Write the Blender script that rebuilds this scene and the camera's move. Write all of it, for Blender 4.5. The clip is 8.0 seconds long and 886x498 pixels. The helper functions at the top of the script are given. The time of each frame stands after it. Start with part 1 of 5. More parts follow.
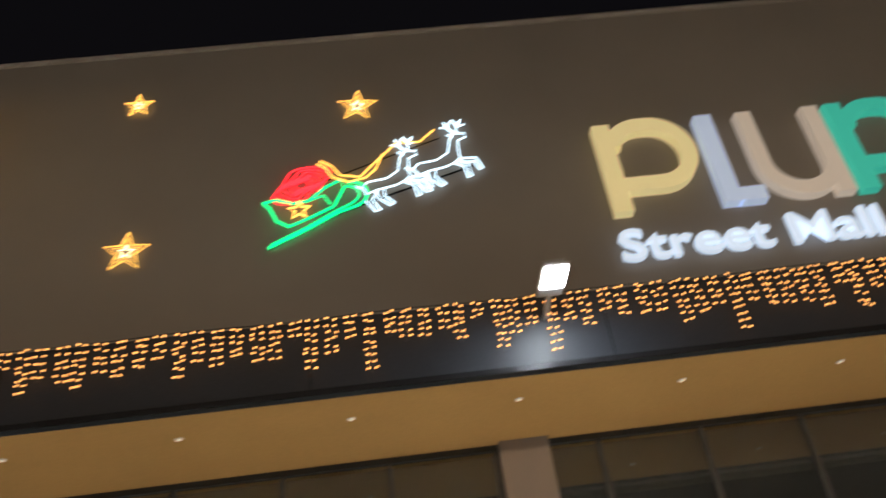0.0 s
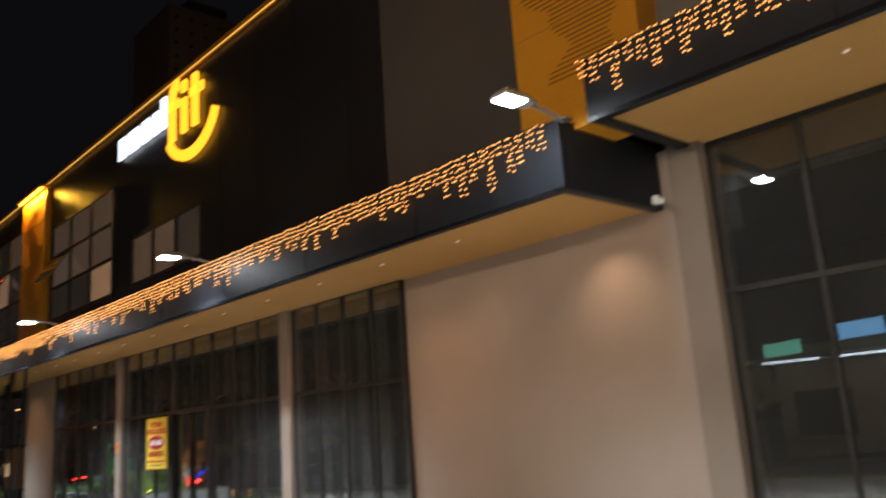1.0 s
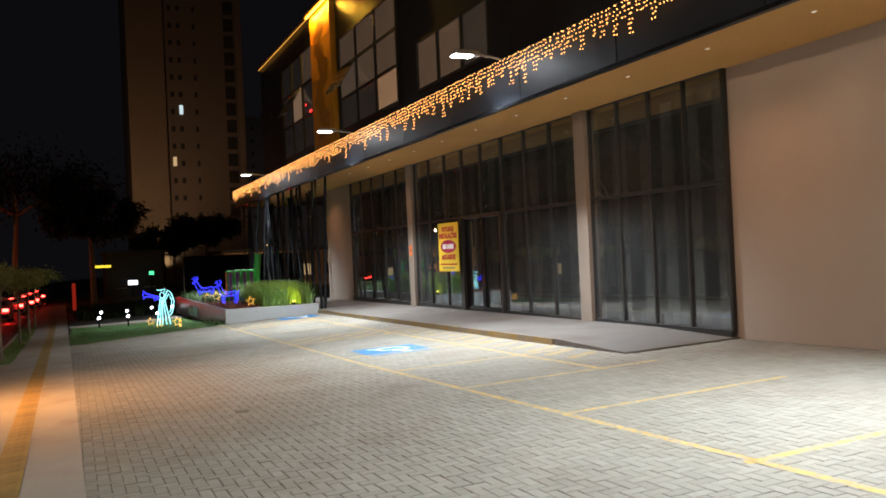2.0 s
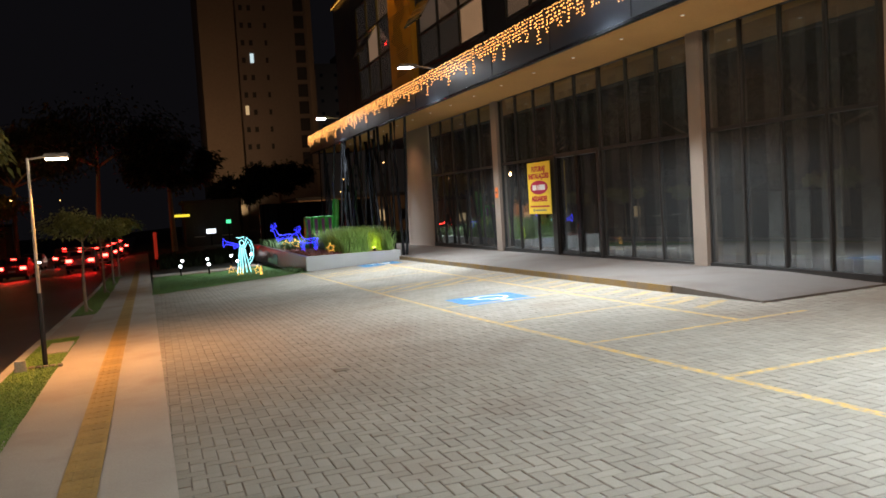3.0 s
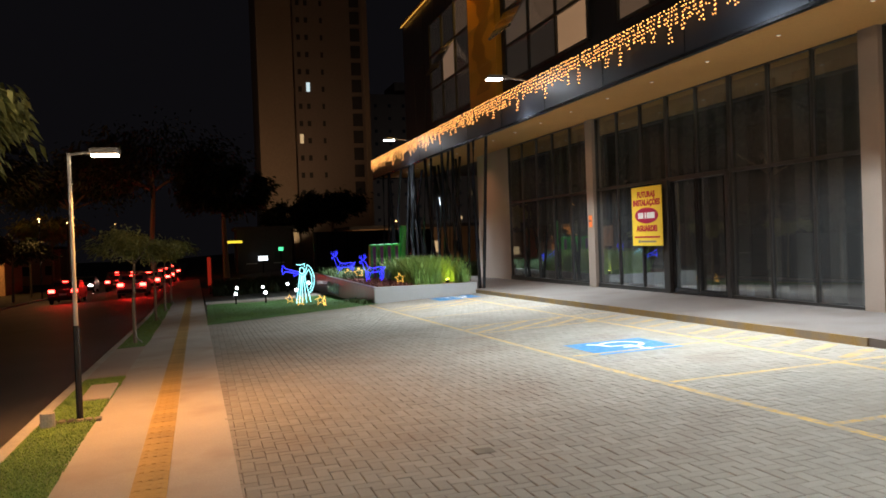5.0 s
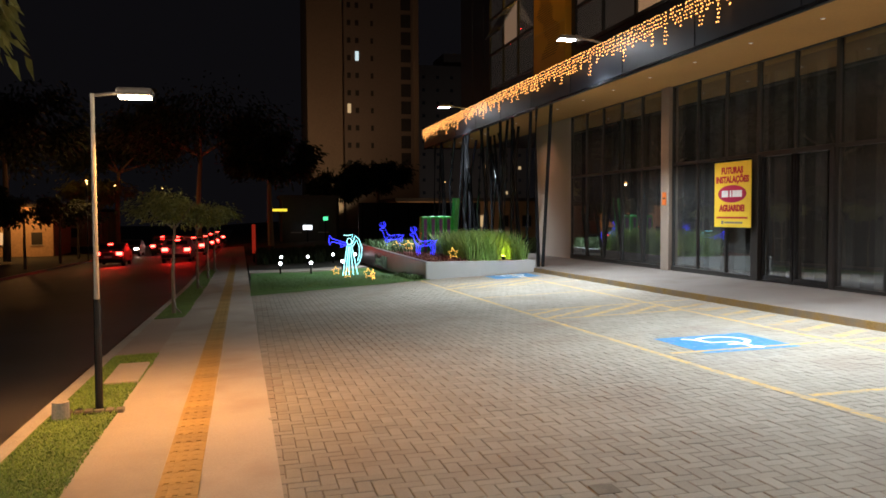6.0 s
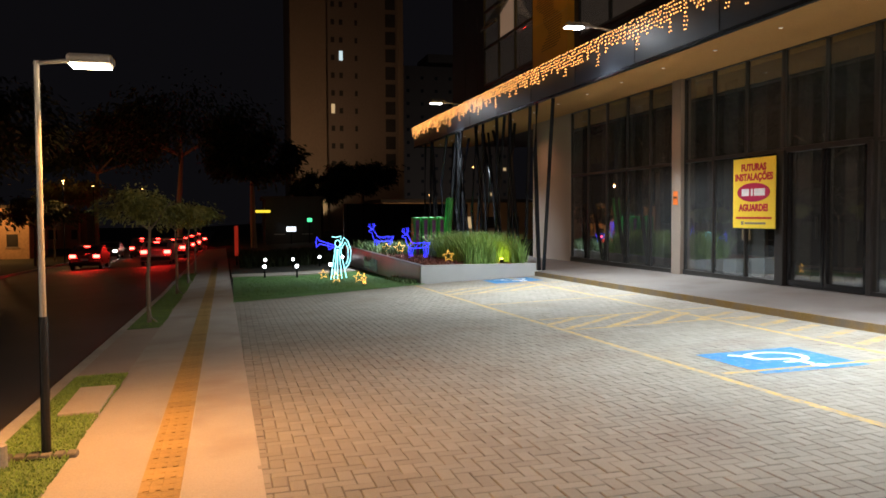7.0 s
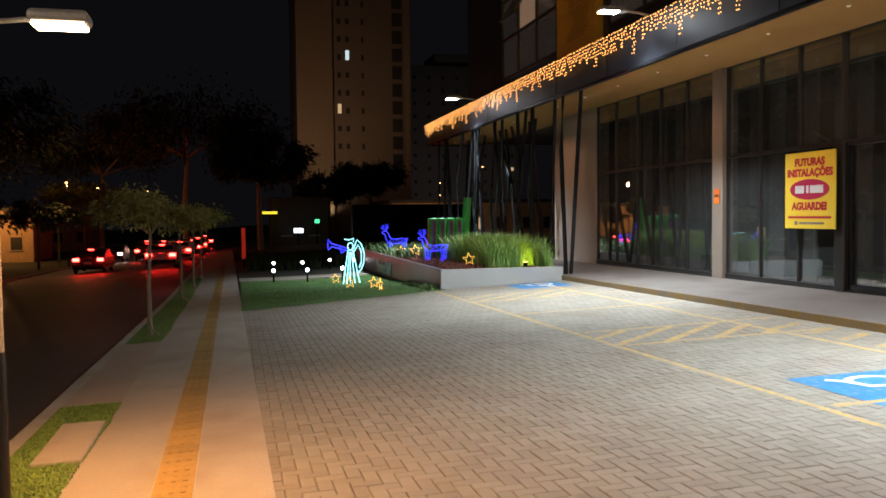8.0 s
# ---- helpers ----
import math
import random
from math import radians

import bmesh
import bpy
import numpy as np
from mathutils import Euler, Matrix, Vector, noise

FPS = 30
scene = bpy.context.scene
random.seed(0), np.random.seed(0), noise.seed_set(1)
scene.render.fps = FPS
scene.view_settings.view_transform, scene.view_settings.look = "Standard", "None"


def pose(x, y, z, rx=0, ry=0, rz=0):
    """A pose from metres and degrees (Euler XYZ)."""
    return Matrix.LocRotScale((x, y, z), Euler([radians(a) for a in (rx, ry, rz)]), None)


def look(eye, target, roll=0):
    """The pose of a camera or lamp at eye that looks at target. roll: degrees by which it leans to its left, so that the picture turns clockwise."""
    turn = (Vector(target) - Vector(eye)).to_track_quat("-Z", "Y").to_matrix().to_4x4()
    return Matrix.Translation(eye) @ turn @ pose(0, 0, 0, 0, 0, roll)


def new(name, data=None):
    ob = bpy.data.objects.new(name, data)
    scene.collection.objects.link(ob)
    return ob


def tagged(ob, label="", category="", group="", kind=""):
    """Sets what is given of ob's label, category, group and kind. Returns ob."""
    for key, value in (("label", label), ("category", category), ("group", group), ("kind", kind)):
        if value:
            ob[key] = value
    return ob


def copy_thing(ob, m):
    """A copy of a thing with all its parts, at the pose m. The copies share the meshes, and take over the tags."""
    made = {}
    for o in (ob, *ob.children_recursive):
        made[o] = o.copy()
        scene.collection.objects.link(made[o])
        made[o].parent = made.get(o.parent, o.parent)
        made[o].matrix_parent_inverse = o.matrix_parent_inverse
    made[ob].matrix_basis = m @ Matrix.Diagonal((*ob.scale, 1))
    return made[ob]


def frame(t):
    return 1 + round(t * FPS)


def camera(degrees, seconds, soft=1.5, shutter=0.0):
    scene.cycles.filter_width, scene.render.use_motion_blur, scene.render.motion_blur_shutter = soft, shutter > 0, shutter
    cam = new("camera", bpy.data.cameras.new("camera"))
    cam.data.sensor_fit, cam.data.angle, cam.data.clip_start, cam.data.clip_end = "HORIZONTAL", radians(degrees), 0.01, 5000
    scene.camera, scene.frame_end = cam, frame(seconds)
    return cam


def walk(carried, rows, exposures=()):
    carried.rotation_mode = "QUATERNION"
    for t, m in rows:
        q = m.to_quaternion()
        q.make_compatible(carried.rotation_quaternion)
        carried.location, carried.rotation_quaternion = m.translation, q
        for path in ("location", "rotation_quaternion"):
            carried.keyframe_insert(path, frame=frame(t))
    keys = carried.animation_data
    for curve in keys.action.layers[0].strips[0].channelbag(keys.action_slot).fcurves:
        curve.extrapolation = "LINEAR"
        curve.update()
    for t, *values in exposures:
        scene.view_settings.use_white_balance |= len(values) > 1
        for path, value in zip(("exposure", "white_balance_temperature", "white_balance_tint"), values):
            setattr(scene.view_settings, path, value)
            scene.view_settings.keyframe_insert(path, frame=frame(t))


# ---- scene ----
cam = camera(57.0, 8.0, 1.6, 0.2)
PATH = [
    (0, (0.265, -0.176, 2.063), (0.402, 1.492, 3.158), -8.54),
    (0.3, (-0.086, -0.309, 1.952), (-0.457, 1.404, 2.916), -5.13),
    (0.5, (-0.334, -0.332, 1.908), (-1.116, 1.316, 2.728), -2.93),
    (0.7, (-0.597, -0.443, 1.896), (-1.708, 1.088, 2.545), -2.42),
    (1, (-0.997, -0.625, 1.839), (-2.429, 0.704, 2.268), -4.0),
    (1.2, (-1.284, -0.725, 1.806), (-2.885, 0.44, 2.092), -4.7),
    (2.3, (-2.93, -0.698, 1.818), (-4.772, 0.081, 1.787), -2.2),
    (2.5, (-3.194, -0.696, 1.8), (-5.048, 0.05, 1.739), -2.3),
    (3, (-3.881, -0.697, 1.76), (-5.766, -0.037, 1.646), -3.5),
    (3.5, (-4.575, -0.776, 1.745), (-6.461, -0.122, 1.628), -4.6),
    (4, (-5.288, -0.854, 1.715), (-7.176, -0.206, 1.591), -4.3),
    (4.2, (-5.536, -0.886, 1.695), (-7.431, -0.254, 1.581), -3.9),
    (5.3, (-7.103, -0.892, 1.653), (-9.034, -0.37, 1.617), -1.1),
    (5.5, (-7.424, -0.893, 1.651), (-9.361, -0.405, 1.561), -0.7),
    (6, (-8.19, -0.89, 1.624), (-10.135, -0.432, 1.536), -0.3),
    (6.5, (-8.865, -0.916, 1.606), (-10.804, -0.436, 1.504), -0.2),
    (7, (-9.557, -0.906, 1.59), (-11.492, -0.408, 1.506), -0.3),
    (7.5, (-10.242, -0.915, 1.598), (-12.176, -0.414, 1.5), -0.3),
    (8, (-10.945, -0.939, 1.604), (-12.884, -0.455, 1.521), -0.6),
]
walk(cam, [(t, look(eye, target, roll)) for t, eye, target, roll in PATH])

# ---- world and light ----
world = bpy.data.worlds.new("night")
scene.world = world
world.use_nodes = True
world.node_tree.nodes["Background"].inputs[0].default_value = (0.013, 0.012, 0.015, 1)
world.node_tree.nodes["Background"].inputs[1].default_value = 0.28
scene.view_settings.exposure = 0.0


def lamp(name, kind, place, target, power, colour, **settings):
    data = bpy.data.lights.new(name, kind)
    data.energy, data.color = power, colour
    if kind == "SPOT":
        data.spot_size, data.spot_blend = radians(settings.get("angle", 140)), settings.get("blend", 0.6)
        data.shadow_soft_size = settings.get("size", 0.1)
    if kind == "AREA":
        data.shape, data.size, data.size_y = "RECTANGLE", settings.get("size", 0.3), settings.get("size_y", 0.15)
    if kind == "POINT":
        data.shadow_soft_size = settings.get("size", 0.1)
    ob = new(name, data)
    ob.matrix_world = look(place, target)
    return ob


FLOOD, STREET, TALL = 4650, 760, 4300


# ---- the lie of the land ----
def gz(x, y):
    """Height of the sloping ground."""
    twist = 0.02 + 0.027 * max(0.0, min(1.3, (-x - 15) / 15))
    dip = 0.11 * max(0.0, min(1.0, (-x - 31) / 5)) * max(0.0, min(1.0, (y + 0.4) / 1.6)) * max(0.0, min(1.0, (4.6 - y) / 0.8)) if x > -60 else 0.0
    return 0.0165 * (max(x, -90) + 17.7) + twist * (max(-14, min(y, 12)) - 3.8) - 0.008 - dip


def sk(x):
    """The street runs at a slight angle to the building."""
    return 0.011 * (x + 16)


# ---- materials ----
def mat(name, colour, rough=0.7, metal=0.0, vary=0.25, scale=3.0, fine=60.0, bump=0.15, emit=None, power=0.0, spec=0.5, piece=False, under=None, cover=0.5, patch=14.0):
    m = bpy.data.materials.new(name)
    m.use_nodes = True
    nt = m.node_tree
    b = nt.nodes["Principled BSDF"]
    b.inputs["Roughness"].default_value, b.inputs["Metallic"].default_value = rough, metal
    b.inputs["Specular IOR Level"].default_value = spec
    b.inputs["Base Color"].default_value = (*colour, 1)
    if emit:
        b.inputs["Emission Color"].default_value, b.inputs["Emission Strength"].default_value = (*emit, 1), power
    if vary or bump:
        tc = nt.nodes.new("ShaderNodeTexCoord")
        big, small = nt.nodes.new("ShaderNodeTexNoise"), nt.nodes.new("ShaderNodeTexNoise")
        for n, s in ((big, scale), (small, fine)):
            n.inputs["Scale"].default_value, n.inputs["Detail"].default_value = s, 5
            nt.links.new(tc.outputs["Object"], n.inputs["Vector"])
        mixed = nt.nodes.new("ShaderNodeMath")
        mixed.operation = "ADD"
        nt.links.new(big.outputs["Fac"], mixed.inputs[0])
        nt.links.new(small.outputs["Fac"], mixed.inputs[1])
        last = mixed
        if piece:
            info = nt.nodes.new("ShaderNodeObjectInfo" if piece == "object" else "ShaderNodeNewGeometry")
            more = nt.nodes.new("ShaderNodeMath")
            more.operation = "MULTIPLY_ADD"
            more.inputs[1].default_value = 0.5
            nt.links.new(info.outputs["Random" if piece == "object" else "Random Per Island"], more.inputs[0])
            nt.links.new(mixed.outputs[0], more.inputs[2])
            last = more
        ramp = nt.nodes.new("ShaderNodeMapRange")
        ramp.inputs[1].default_value, ramp.inputs[2].default_value = 0.6, 1.6 if piece else 1.4
        ramp.inputs[3].default_value, ramp.inputs[4].default_value = 1 - vary, 1 + vary
        nt.links.new(last.outputs[0], ramp.inputs[0])
        tint = nt.nodes.new("ShaderNodeVectorMath")
        tint.operation = "SCALE"
        tint.inputs[0].default_value = colour
        nt.links.new(ramp.outputs[0], tint.inputs["Scale"])
        nt.links.new(tint.outputs[0], b.inputs["Base Color"])
        if under:
            wear, limit, worn = nt.nodes.new("ShaderNodeTexNoise"), nt.nodes.new("ShaderNodeMapRange"), nt.nodes.new("ShaderNodeMix")
            wear.inputs["Scale"].default_value, wear.inputs["Detail"].default_value = patch, 8
            nt.links.new(tc.outputs["Object"], wear.inputs["Vector"])
            limit.inputs[1].default_value, limit.inputs[2].default_value = cover - 0.12, cover + 0.12
            nt.links.new(wear.outputs["Fac"], limit.inputs[0])
            worn.data_type = "RGBA"
            worn.inputs[7].default_value = (*under, 1)
            nt.links.new(limit.outputs[0], worn.inputs[0])
            nt.links.new(tint.outputs[0], worn.inputs[6])
            nt.links.new(worn.outputs[2], b.inputs["Base Color"])
        if bump:
            bp = nt.nodes.new("ShaderNodeBump")
            bp.inputs["Strength"].default_value, bp.inputs["Distance"].default_value = bump, 0.01
            nt.links.new(small.outputs["Fac"], bp.inputs["Height"])
            nt.links.new(bp.outputs[0], b.inputs["Normal"])
    return m


def glow(name, colour, power):
    m = bpy.data.materials.new(name)
    m.use_nodes = True
    b = m.node_tree.nodes["Principled BSDF"]
    b.inputs["Base Color"].default_value = (*[min(1, c) * 0.5 for c in colour], 1)
    b.inputs["Emission Color"].default_value, b.inputs["Emission Strength"].default_value = (*colour, 1), power
    return m


def pane_glass(name, tint=(0.66, 0.70, 0.70), rough=0.0, dust=0.088):
    m = bpy.data.materials.new(name)
    m.use_nodes = True
    nt = m.node_tree
    nt.nodes.clear()
    out, mix = nt.nodes.new("ShaderNodeOutputMaterial"), nt.nodes.new("ShaderNodeMixShader")
    edge, clear, gloss = nt.nodes.new("ShaderNodeLayerWeight"), nt.nodes.new("ShaderNodeBsdfTransparent"), nt.nodes.new("ShaderNodeBsdfGlossy")
    edge.inputs["Blend"].default_value = 0.5
    curve, fres = nt.nodes.new("ShaderNodeMath"), nt.nodes.new("ShaderNodeMath")
    curve.operation, fres.operation = "POWER", "MULTIPLY_ADD"
    curve.inputs[1].default_value, fres.inputs[1].default_value, fres.inputs[2].default_value = 3.0, 0.88, 0.11
    nt.links.new(edge.outputs["Facing"], curve.inputs[0])
    nt.links.new(curve.outputs[0], fres.inputs[0])
    film, dusty, specks = nt.nodes.new("ShaderNodeBsdfDiffuse"), nt.nodes.new("ShaderNodeMixShader"), nt.nodes.new("ShaderNodeTexNoise")
    film.inputs["Color"].default_value = (0.48, 0.48, 0.47, 1)
    specks.inputs["Scale"].default_value, specks.inputs["Detail"].default_value = 0.8, 6
    amount = nt.nodes.new("ShaderNodeMath")
    amount.operation = "MULTIPLY"
    amount.inputs[1].default_value = dust
    nt.links.new(specks.outputs["Fac"], amount.inputs[0])
    nt.links.new(amount.outputs[0], dusty.inputs[0])
    nt.links.new(clear.outputs[0], dusty.inputs[1])
    nt.links.new(film.outputs[0], dusty.inputs[2])
    clear.inputs["Color"].default_value = (*tint, 1)
    gloss.inputs["Roughness"].default_value = rough
    gloss.inputs["Color"].default_value = (0.9, 0.95, 1, 1)
    nt.links.new(fres.outputs[0], mix.inputs[0])
    nt.links.new(dusty.outputs[0], mix.inputs[1])
    nt.links.new(gloss.outputs[0], mix.inputs[2])
    nt.links.new(mix.outputs[0], out.inputs[0])
    return m


M_paver = mat("paver", (0.238, 0.216, 0.178), 0.85, vary=0.22, scale=0.6, fine=90, bump=0.3, piece="island", under=(0.20, 0.165, 0.13), cover=0.66, patch=0.7)
M_paver_piece = mat("paver_piece", (0.238, 0.216, 0.178), 0.85, vary=0.22, scale=0.9, fine=90, bump=0.3, piece="object")
M_bed = mat("paver_bed", (0.15, 0.13, 0.105), 0.95, vary=0.4, scale=4, fine=120)
M_walk = mat("sidewalk_concrete", (0.36, 0.32, 0.27), 0.8, vary=0.16, scale=0.8, fine=70, bump=0.05, under=(0.30, 0.25, 0.20), cover=0.62, patch=1.3)
# walkway base darkened to carry the part shade beneath the canopy
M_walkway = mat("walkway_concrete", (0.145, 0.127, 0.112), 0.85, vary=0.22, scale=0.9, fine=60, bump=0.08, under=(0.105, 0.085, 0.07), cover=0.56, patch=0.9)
M_kerb = mat("kerb_concrete", (0.36, 0.33, 0.29), 0.85, vary=0.3, scale=2, fine=60)
M_tactile = mat("tactile_yellow", (0.30, 0.195, 0.065), 0.75, vary=0.35, scale=2.5, fine=50, piece="object")
M_asphalt = mat("asphalt", (0.062, 0.056, 0.054), 0.6, vary=0.35, scale=0.4, fine=150, bump=0.5)
M_soil = mat("far_ground", (0.03, 0.032, 0.022), 0.95, vary=0.5, scale=0.3, fine=8)
M_grass = mat("grass", (0.11, 0.17, 0.04), 0.9, vary=0.6, scale=3, fine=40, bump=0.8, piece="island")
M_lawn = mat("lawn", (0.07, 0.16, 0.035), 0.95, vary=0.4, scale=1.5, fine=80, bump=0.8)
M_yellow = mat("yellow_paint", (0.50, 0.31, 0.08), 0.8, vary=0.35, scale=5, fine=40, under=(0.28, 0.24, 0.19), cover=0.54)
M_worn_yellow = mat("worn_yellow_paint", (0.40, 0.27, 0.10), 0.85, vary=0.35, scale=5, fine=40, under=(0.25, 0.225, 0.185), cover=0.54, patch=6.0)
M_blue = mat("blue_paint", (0.015, 0.16, 0.36), 0.7, vary=0.25, scale=4, fine=50, under=(0.20, 0.24, 0.28), cover=0.66)
M_white_paint = mat("white_paint", (0.75, 0.75, 0.74), 0.7, vary=0.15, scale=4, fine=50)
M_stucco = mat("taupe_stucco", (0.235, 0.213, 0.188), 0.9, vary=0.14, scale=0.5, fine=120, bump=0.25)
M_wall_low = mat("beige_stucco", (0.40, 0.315, 0.26), 0.9, vary=0.1, scale=0.6, fine=140, bump=0.2)
M_black = mat("black_cladding", (0.026, 0.023, 0.022), 0.35, vary=0.3, scale=0.6, fine=30, bump=0.03)
M_fascia = mat("dark_fascia", (0.021, 0.024, 0.030), 0.48, vary=0.2, scale=0.7, fine=40, bump=0.04, spec=0.2)
M_soffit = mat("tan_soffit", (0.56, 0.30, 0.09), 0.8, vary=0.1, scale=0.5, fine=30, bump=0.05)
M_fin = mat("orange_fin", (0.75, 0.33, 0.02), 0.5, vary=0.1, scale=0.8, fine=30, bump=0.05)
M_frame = mat("dark_aluminium", (0.034, 0.032, 0.03), 0.45, metal=0.3, vary=0.2, scale=3, fine=60, bump=0.03)
M_column = mat("grey_column", (0.25, 0.195, 0.155), 0.8, vary=0.15, scale=1.2, fine=90)
M_glass = pane_glass("shop_glass")
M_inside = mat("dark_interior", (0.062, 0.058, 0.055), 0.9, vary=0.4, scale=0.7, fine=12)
M_steel = mat("black_steel", (0.02, 0.02, 0.022), 0.2, metal=0.3, vary=0.2, scale=4, fine=60, bump=0.03)
M_pole = mat("painted_pole", (0.34, 0.33, 0.32), 0.45, metal=0.4, vary=0.2, scale=4, fine=50, bump=0.03)
M_planter = mat("planter_stucco", (0.40, 0.40, 0.38), 0.85, vary=0.15, scale=1, fine=90)
M_planter_side = mat("planter_dark", (0.13, 0.115, 0.10), 0.35, vary=0.3, scale=1.5, fine=50)
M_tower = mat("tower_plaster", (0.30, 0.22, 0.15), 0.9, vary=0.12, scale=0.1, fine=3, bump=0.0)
# darker copy of the tower plaster: shade of the dim faces put into the colour
M_tower_shaded = mat("tower_shade", (0.25, 0.19, 0.145), 0.9, vary=0.12, scale=0.1, fine=3, bump=0.0)


# ---- mesh helpers ----
def link(name, bm, material, parent=None, label="", smooth=False):
    me = bpy.data.meshes.new(name)
    bm.normal_update()
    bm.to_mesh(me)
    bm.free()
    if smooth:
        for p in me.polygons:
            p.use_smooth = True
    for one in material if isinstance(material, (list, tuple)) else [material]:
        me.materials.append(one)
    ob = new(name, me)
    if parent:
        ob.parent = parent
    if label:
        tagged(ob, label)
    return ob


def part(name, bm, material, parent, label="", smooth=False):
    return link(name, bm, material, parent, label, smooth)


def thing(name, place=(0, 0, 0), turn=0, label="", category="", group="", kind=""):
    ob = new(name)
    ob.empty_display_size = 0.1
    ob.matrix_world = pose(*place, 0, 0, turn)
    return tagged(ob, label, category, group, kind)


def box(x0, x1, y0, y1, z0, z1, bevel=0.0, bm=None):
    own = bmesh.new()
    bmesh.ops.create_cube(own, size=1)
    for v in own.verts:
        v.co = Vector((x0 + (v.co.x + 0.5) * (x1 - x0), y0 + (v.co.y + 0.5) * (y1 - y0), z0 + (v.co.z + 0.5) * (z1 - z0)))
    if bevel:
        bmesh.ops.bevel(own, geom=own.edges[:], offset=bevel, segments=2, affect="EDGES", profile=0.5)
    return join(bm, own)


def join(bm, own):
    if bm is None:
        return own
    me = bpy.data.meshes.new("scrap")
    own.to_mesh(me)
    own.free()
    bm.from_mesh(me)
    bpy.data.meshes.remove(me)
    return bm


def tube(a, b, r0, r1=None, sides=10, bm=None):
    a, b = Vector(a), Vector(b)
    r1 = r0 if r1 is None else r1
    own = bmesh.new()
    bmesh.ops.create_cone(own, cap_ends=True, segments=sides, radius1=r0, radius2=r1, depth=(b - a).length)
    q = (b - a).to_track_quat("Z", "Y").to_matrix().to_4x4()
    bmesh.ops.transform(own, matrix=Matrix.Translation((a + b) / 2) @ q, verts=own.verts)
    return join(bm, own)


def rope(points, r, sides=6, bm=None):
    """A tube along a line of points, with rings shared at the bends."""
    pts = [Vector(p) for p in points]
    own = bmesh.new()
    rings = []
    for i, p in enumerate(pts):
        d = (pts[min(i + 1, len(pts) - 1)] - pts[max(i - 1, 0)]).normalized()
        q = d.to_track_quat("Z", "Y").to_matrix()
        rings.append([own.verts.new(p + q @ Vector((r * math.cos(k * math.tau / sides), r * math.sin(k * math.tau / sides), 0))) for k in range(sides)])
    for a, b in zip(rings, rings[1:]):
        for k in range(sides):
            own.faces.new((a[k], a[(k + 1) % sides], b[(k + 1) % sides], b[k]))
    own.faces.new(rings[0][::-1])
    own.faces.new(rings[-1])
    return join(bm, own)


def sheet(name, xs, low, high, dz, material, depth=0.12, label="", category="", kind="structure", cuts=3):
    """A slab that follows the ground between two lines y = low(x) and y = high(x)."""
    bm = bmesh.new()
    rows = []
    for x in xs:
        ys = [low(x) + (high(x) - low(x)) * k / cuts for k in range(cuts + 1)]
        rows.append(([bm.verts.new((x, y, gz(x, y) + (dz(x) if callable(dz) else dz))) for y in ys], [bm.verts.new((x, y, gz(x, y) + (dz(x) if callable(dz) else dz) - depth)) for y in ys]))
    for (ta, ba), (tb, bb) in zip(rows, rows[1:]):
        for k in range(cuts):
            bm.faces.new((ta[k], tb[k], tb[k + 1], ta[k + 1]))
        bm.faces.new((ta[0], ba[0], bb[0], tb[0]))
        bm.faces.new((ta[-1], tb[-1], bb[-1], ba[-1]))
    for t, b in (rows[0], rows[-1]):
        for k in range(cuts):
            bm.faces.new((t[k], t[k + 1], b[k + 1], b[k]))
    bmesh.ops.recalc_face_normals(bm, faces=bm.faces[:])
    return tagged(link(name, bm, material), label, category, "", kind)


def steps(a, b, n):
    return [a + (b - a) * k / n for k in range(n + 1)]


# ---- ground ----
sheet("ground", steps(-320, 120, 44), lambda x: -250, lambda x: 260, -0.30, M_soil, 0.5, "dark bare ground reaching the night horizon", "ground", cuts=60)
sheet("road", steps(-200, 40, 60), lambda x: -13.0, lambda x: -2.72 + sk(x), -0.13, M_asphalt, 0.15, "dark worn asphalt street", "road")
sheet("kerb", steps(-90, 12, 50), lambda x: -2.74 + sk(x), lambda x: -2.60 + sk(x), 0.005, M_kerb, 0.3, "pale concrete street kerb", "kerb", cuts=1)
sheet("kerb", steps(-150, 40, 60), lambda x: -13.2, lambda x: -13.0, 0.005, M_kerb, 0.3, "concrete kerb across the street", "kerb", cuts=1)
sheet("pavement", steps(-90, 12, 60), lambda x: -2.60 + sk(x), lambda x: -0.76 + sk(x), 0.004, M_walk, 0.2, "smooth pale concrete sidewalk", "sidewalk", cuts=4)
sheet("paver_bed", steps(-30.2, 12, 40), lambda x: -0.9 + sk(x), lambda x: 9.6, -0.012, M_bed, 0.2, "dark sand bed under the pavers", "ground", cuts=8)
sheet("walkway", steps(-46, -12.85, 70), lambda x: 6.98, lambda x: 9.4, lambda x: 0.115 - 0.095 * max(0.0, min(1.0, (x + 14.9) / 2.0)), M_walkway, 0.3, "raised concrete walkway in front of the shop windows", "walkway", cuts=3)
sheet("kerb", steps(-30.2, -14.9, 60), lambda x: 6.955, lambda x: 6.983, 0.112, mat("kerb_paint", (0.32, 0.20, 0.06), 0.8, vary=0.3, scale=3, fine=40, under=(0.22, 0.17, 0.12), cover=0.5, patch=3.0), 0.3, "worn yellow-brown painted kerb of the walkway", "kerb", cuts=1)


def lawn_sheet():
    bm = bmesh.new()
    rows = []
    for v in steps(-0.92, 3.9, 12):
        a = -30.02 + max(0.0, 3.8 - v) * 0.27
        rows.append([bm.verts.new((x, v, gz(x, v) + 0.012)) for x in steps(-39.6, a, 16)])
    for a, b in zip(rows, rows[1:]):
        for k in range(16):
            bm.faces.new((a[k], a[k + 1], b[k + 1], b[k]))
    return tagged(link("lawn", bm, M_lawn), "short green lawn lit by garden lights", "lawn", "", "structure")


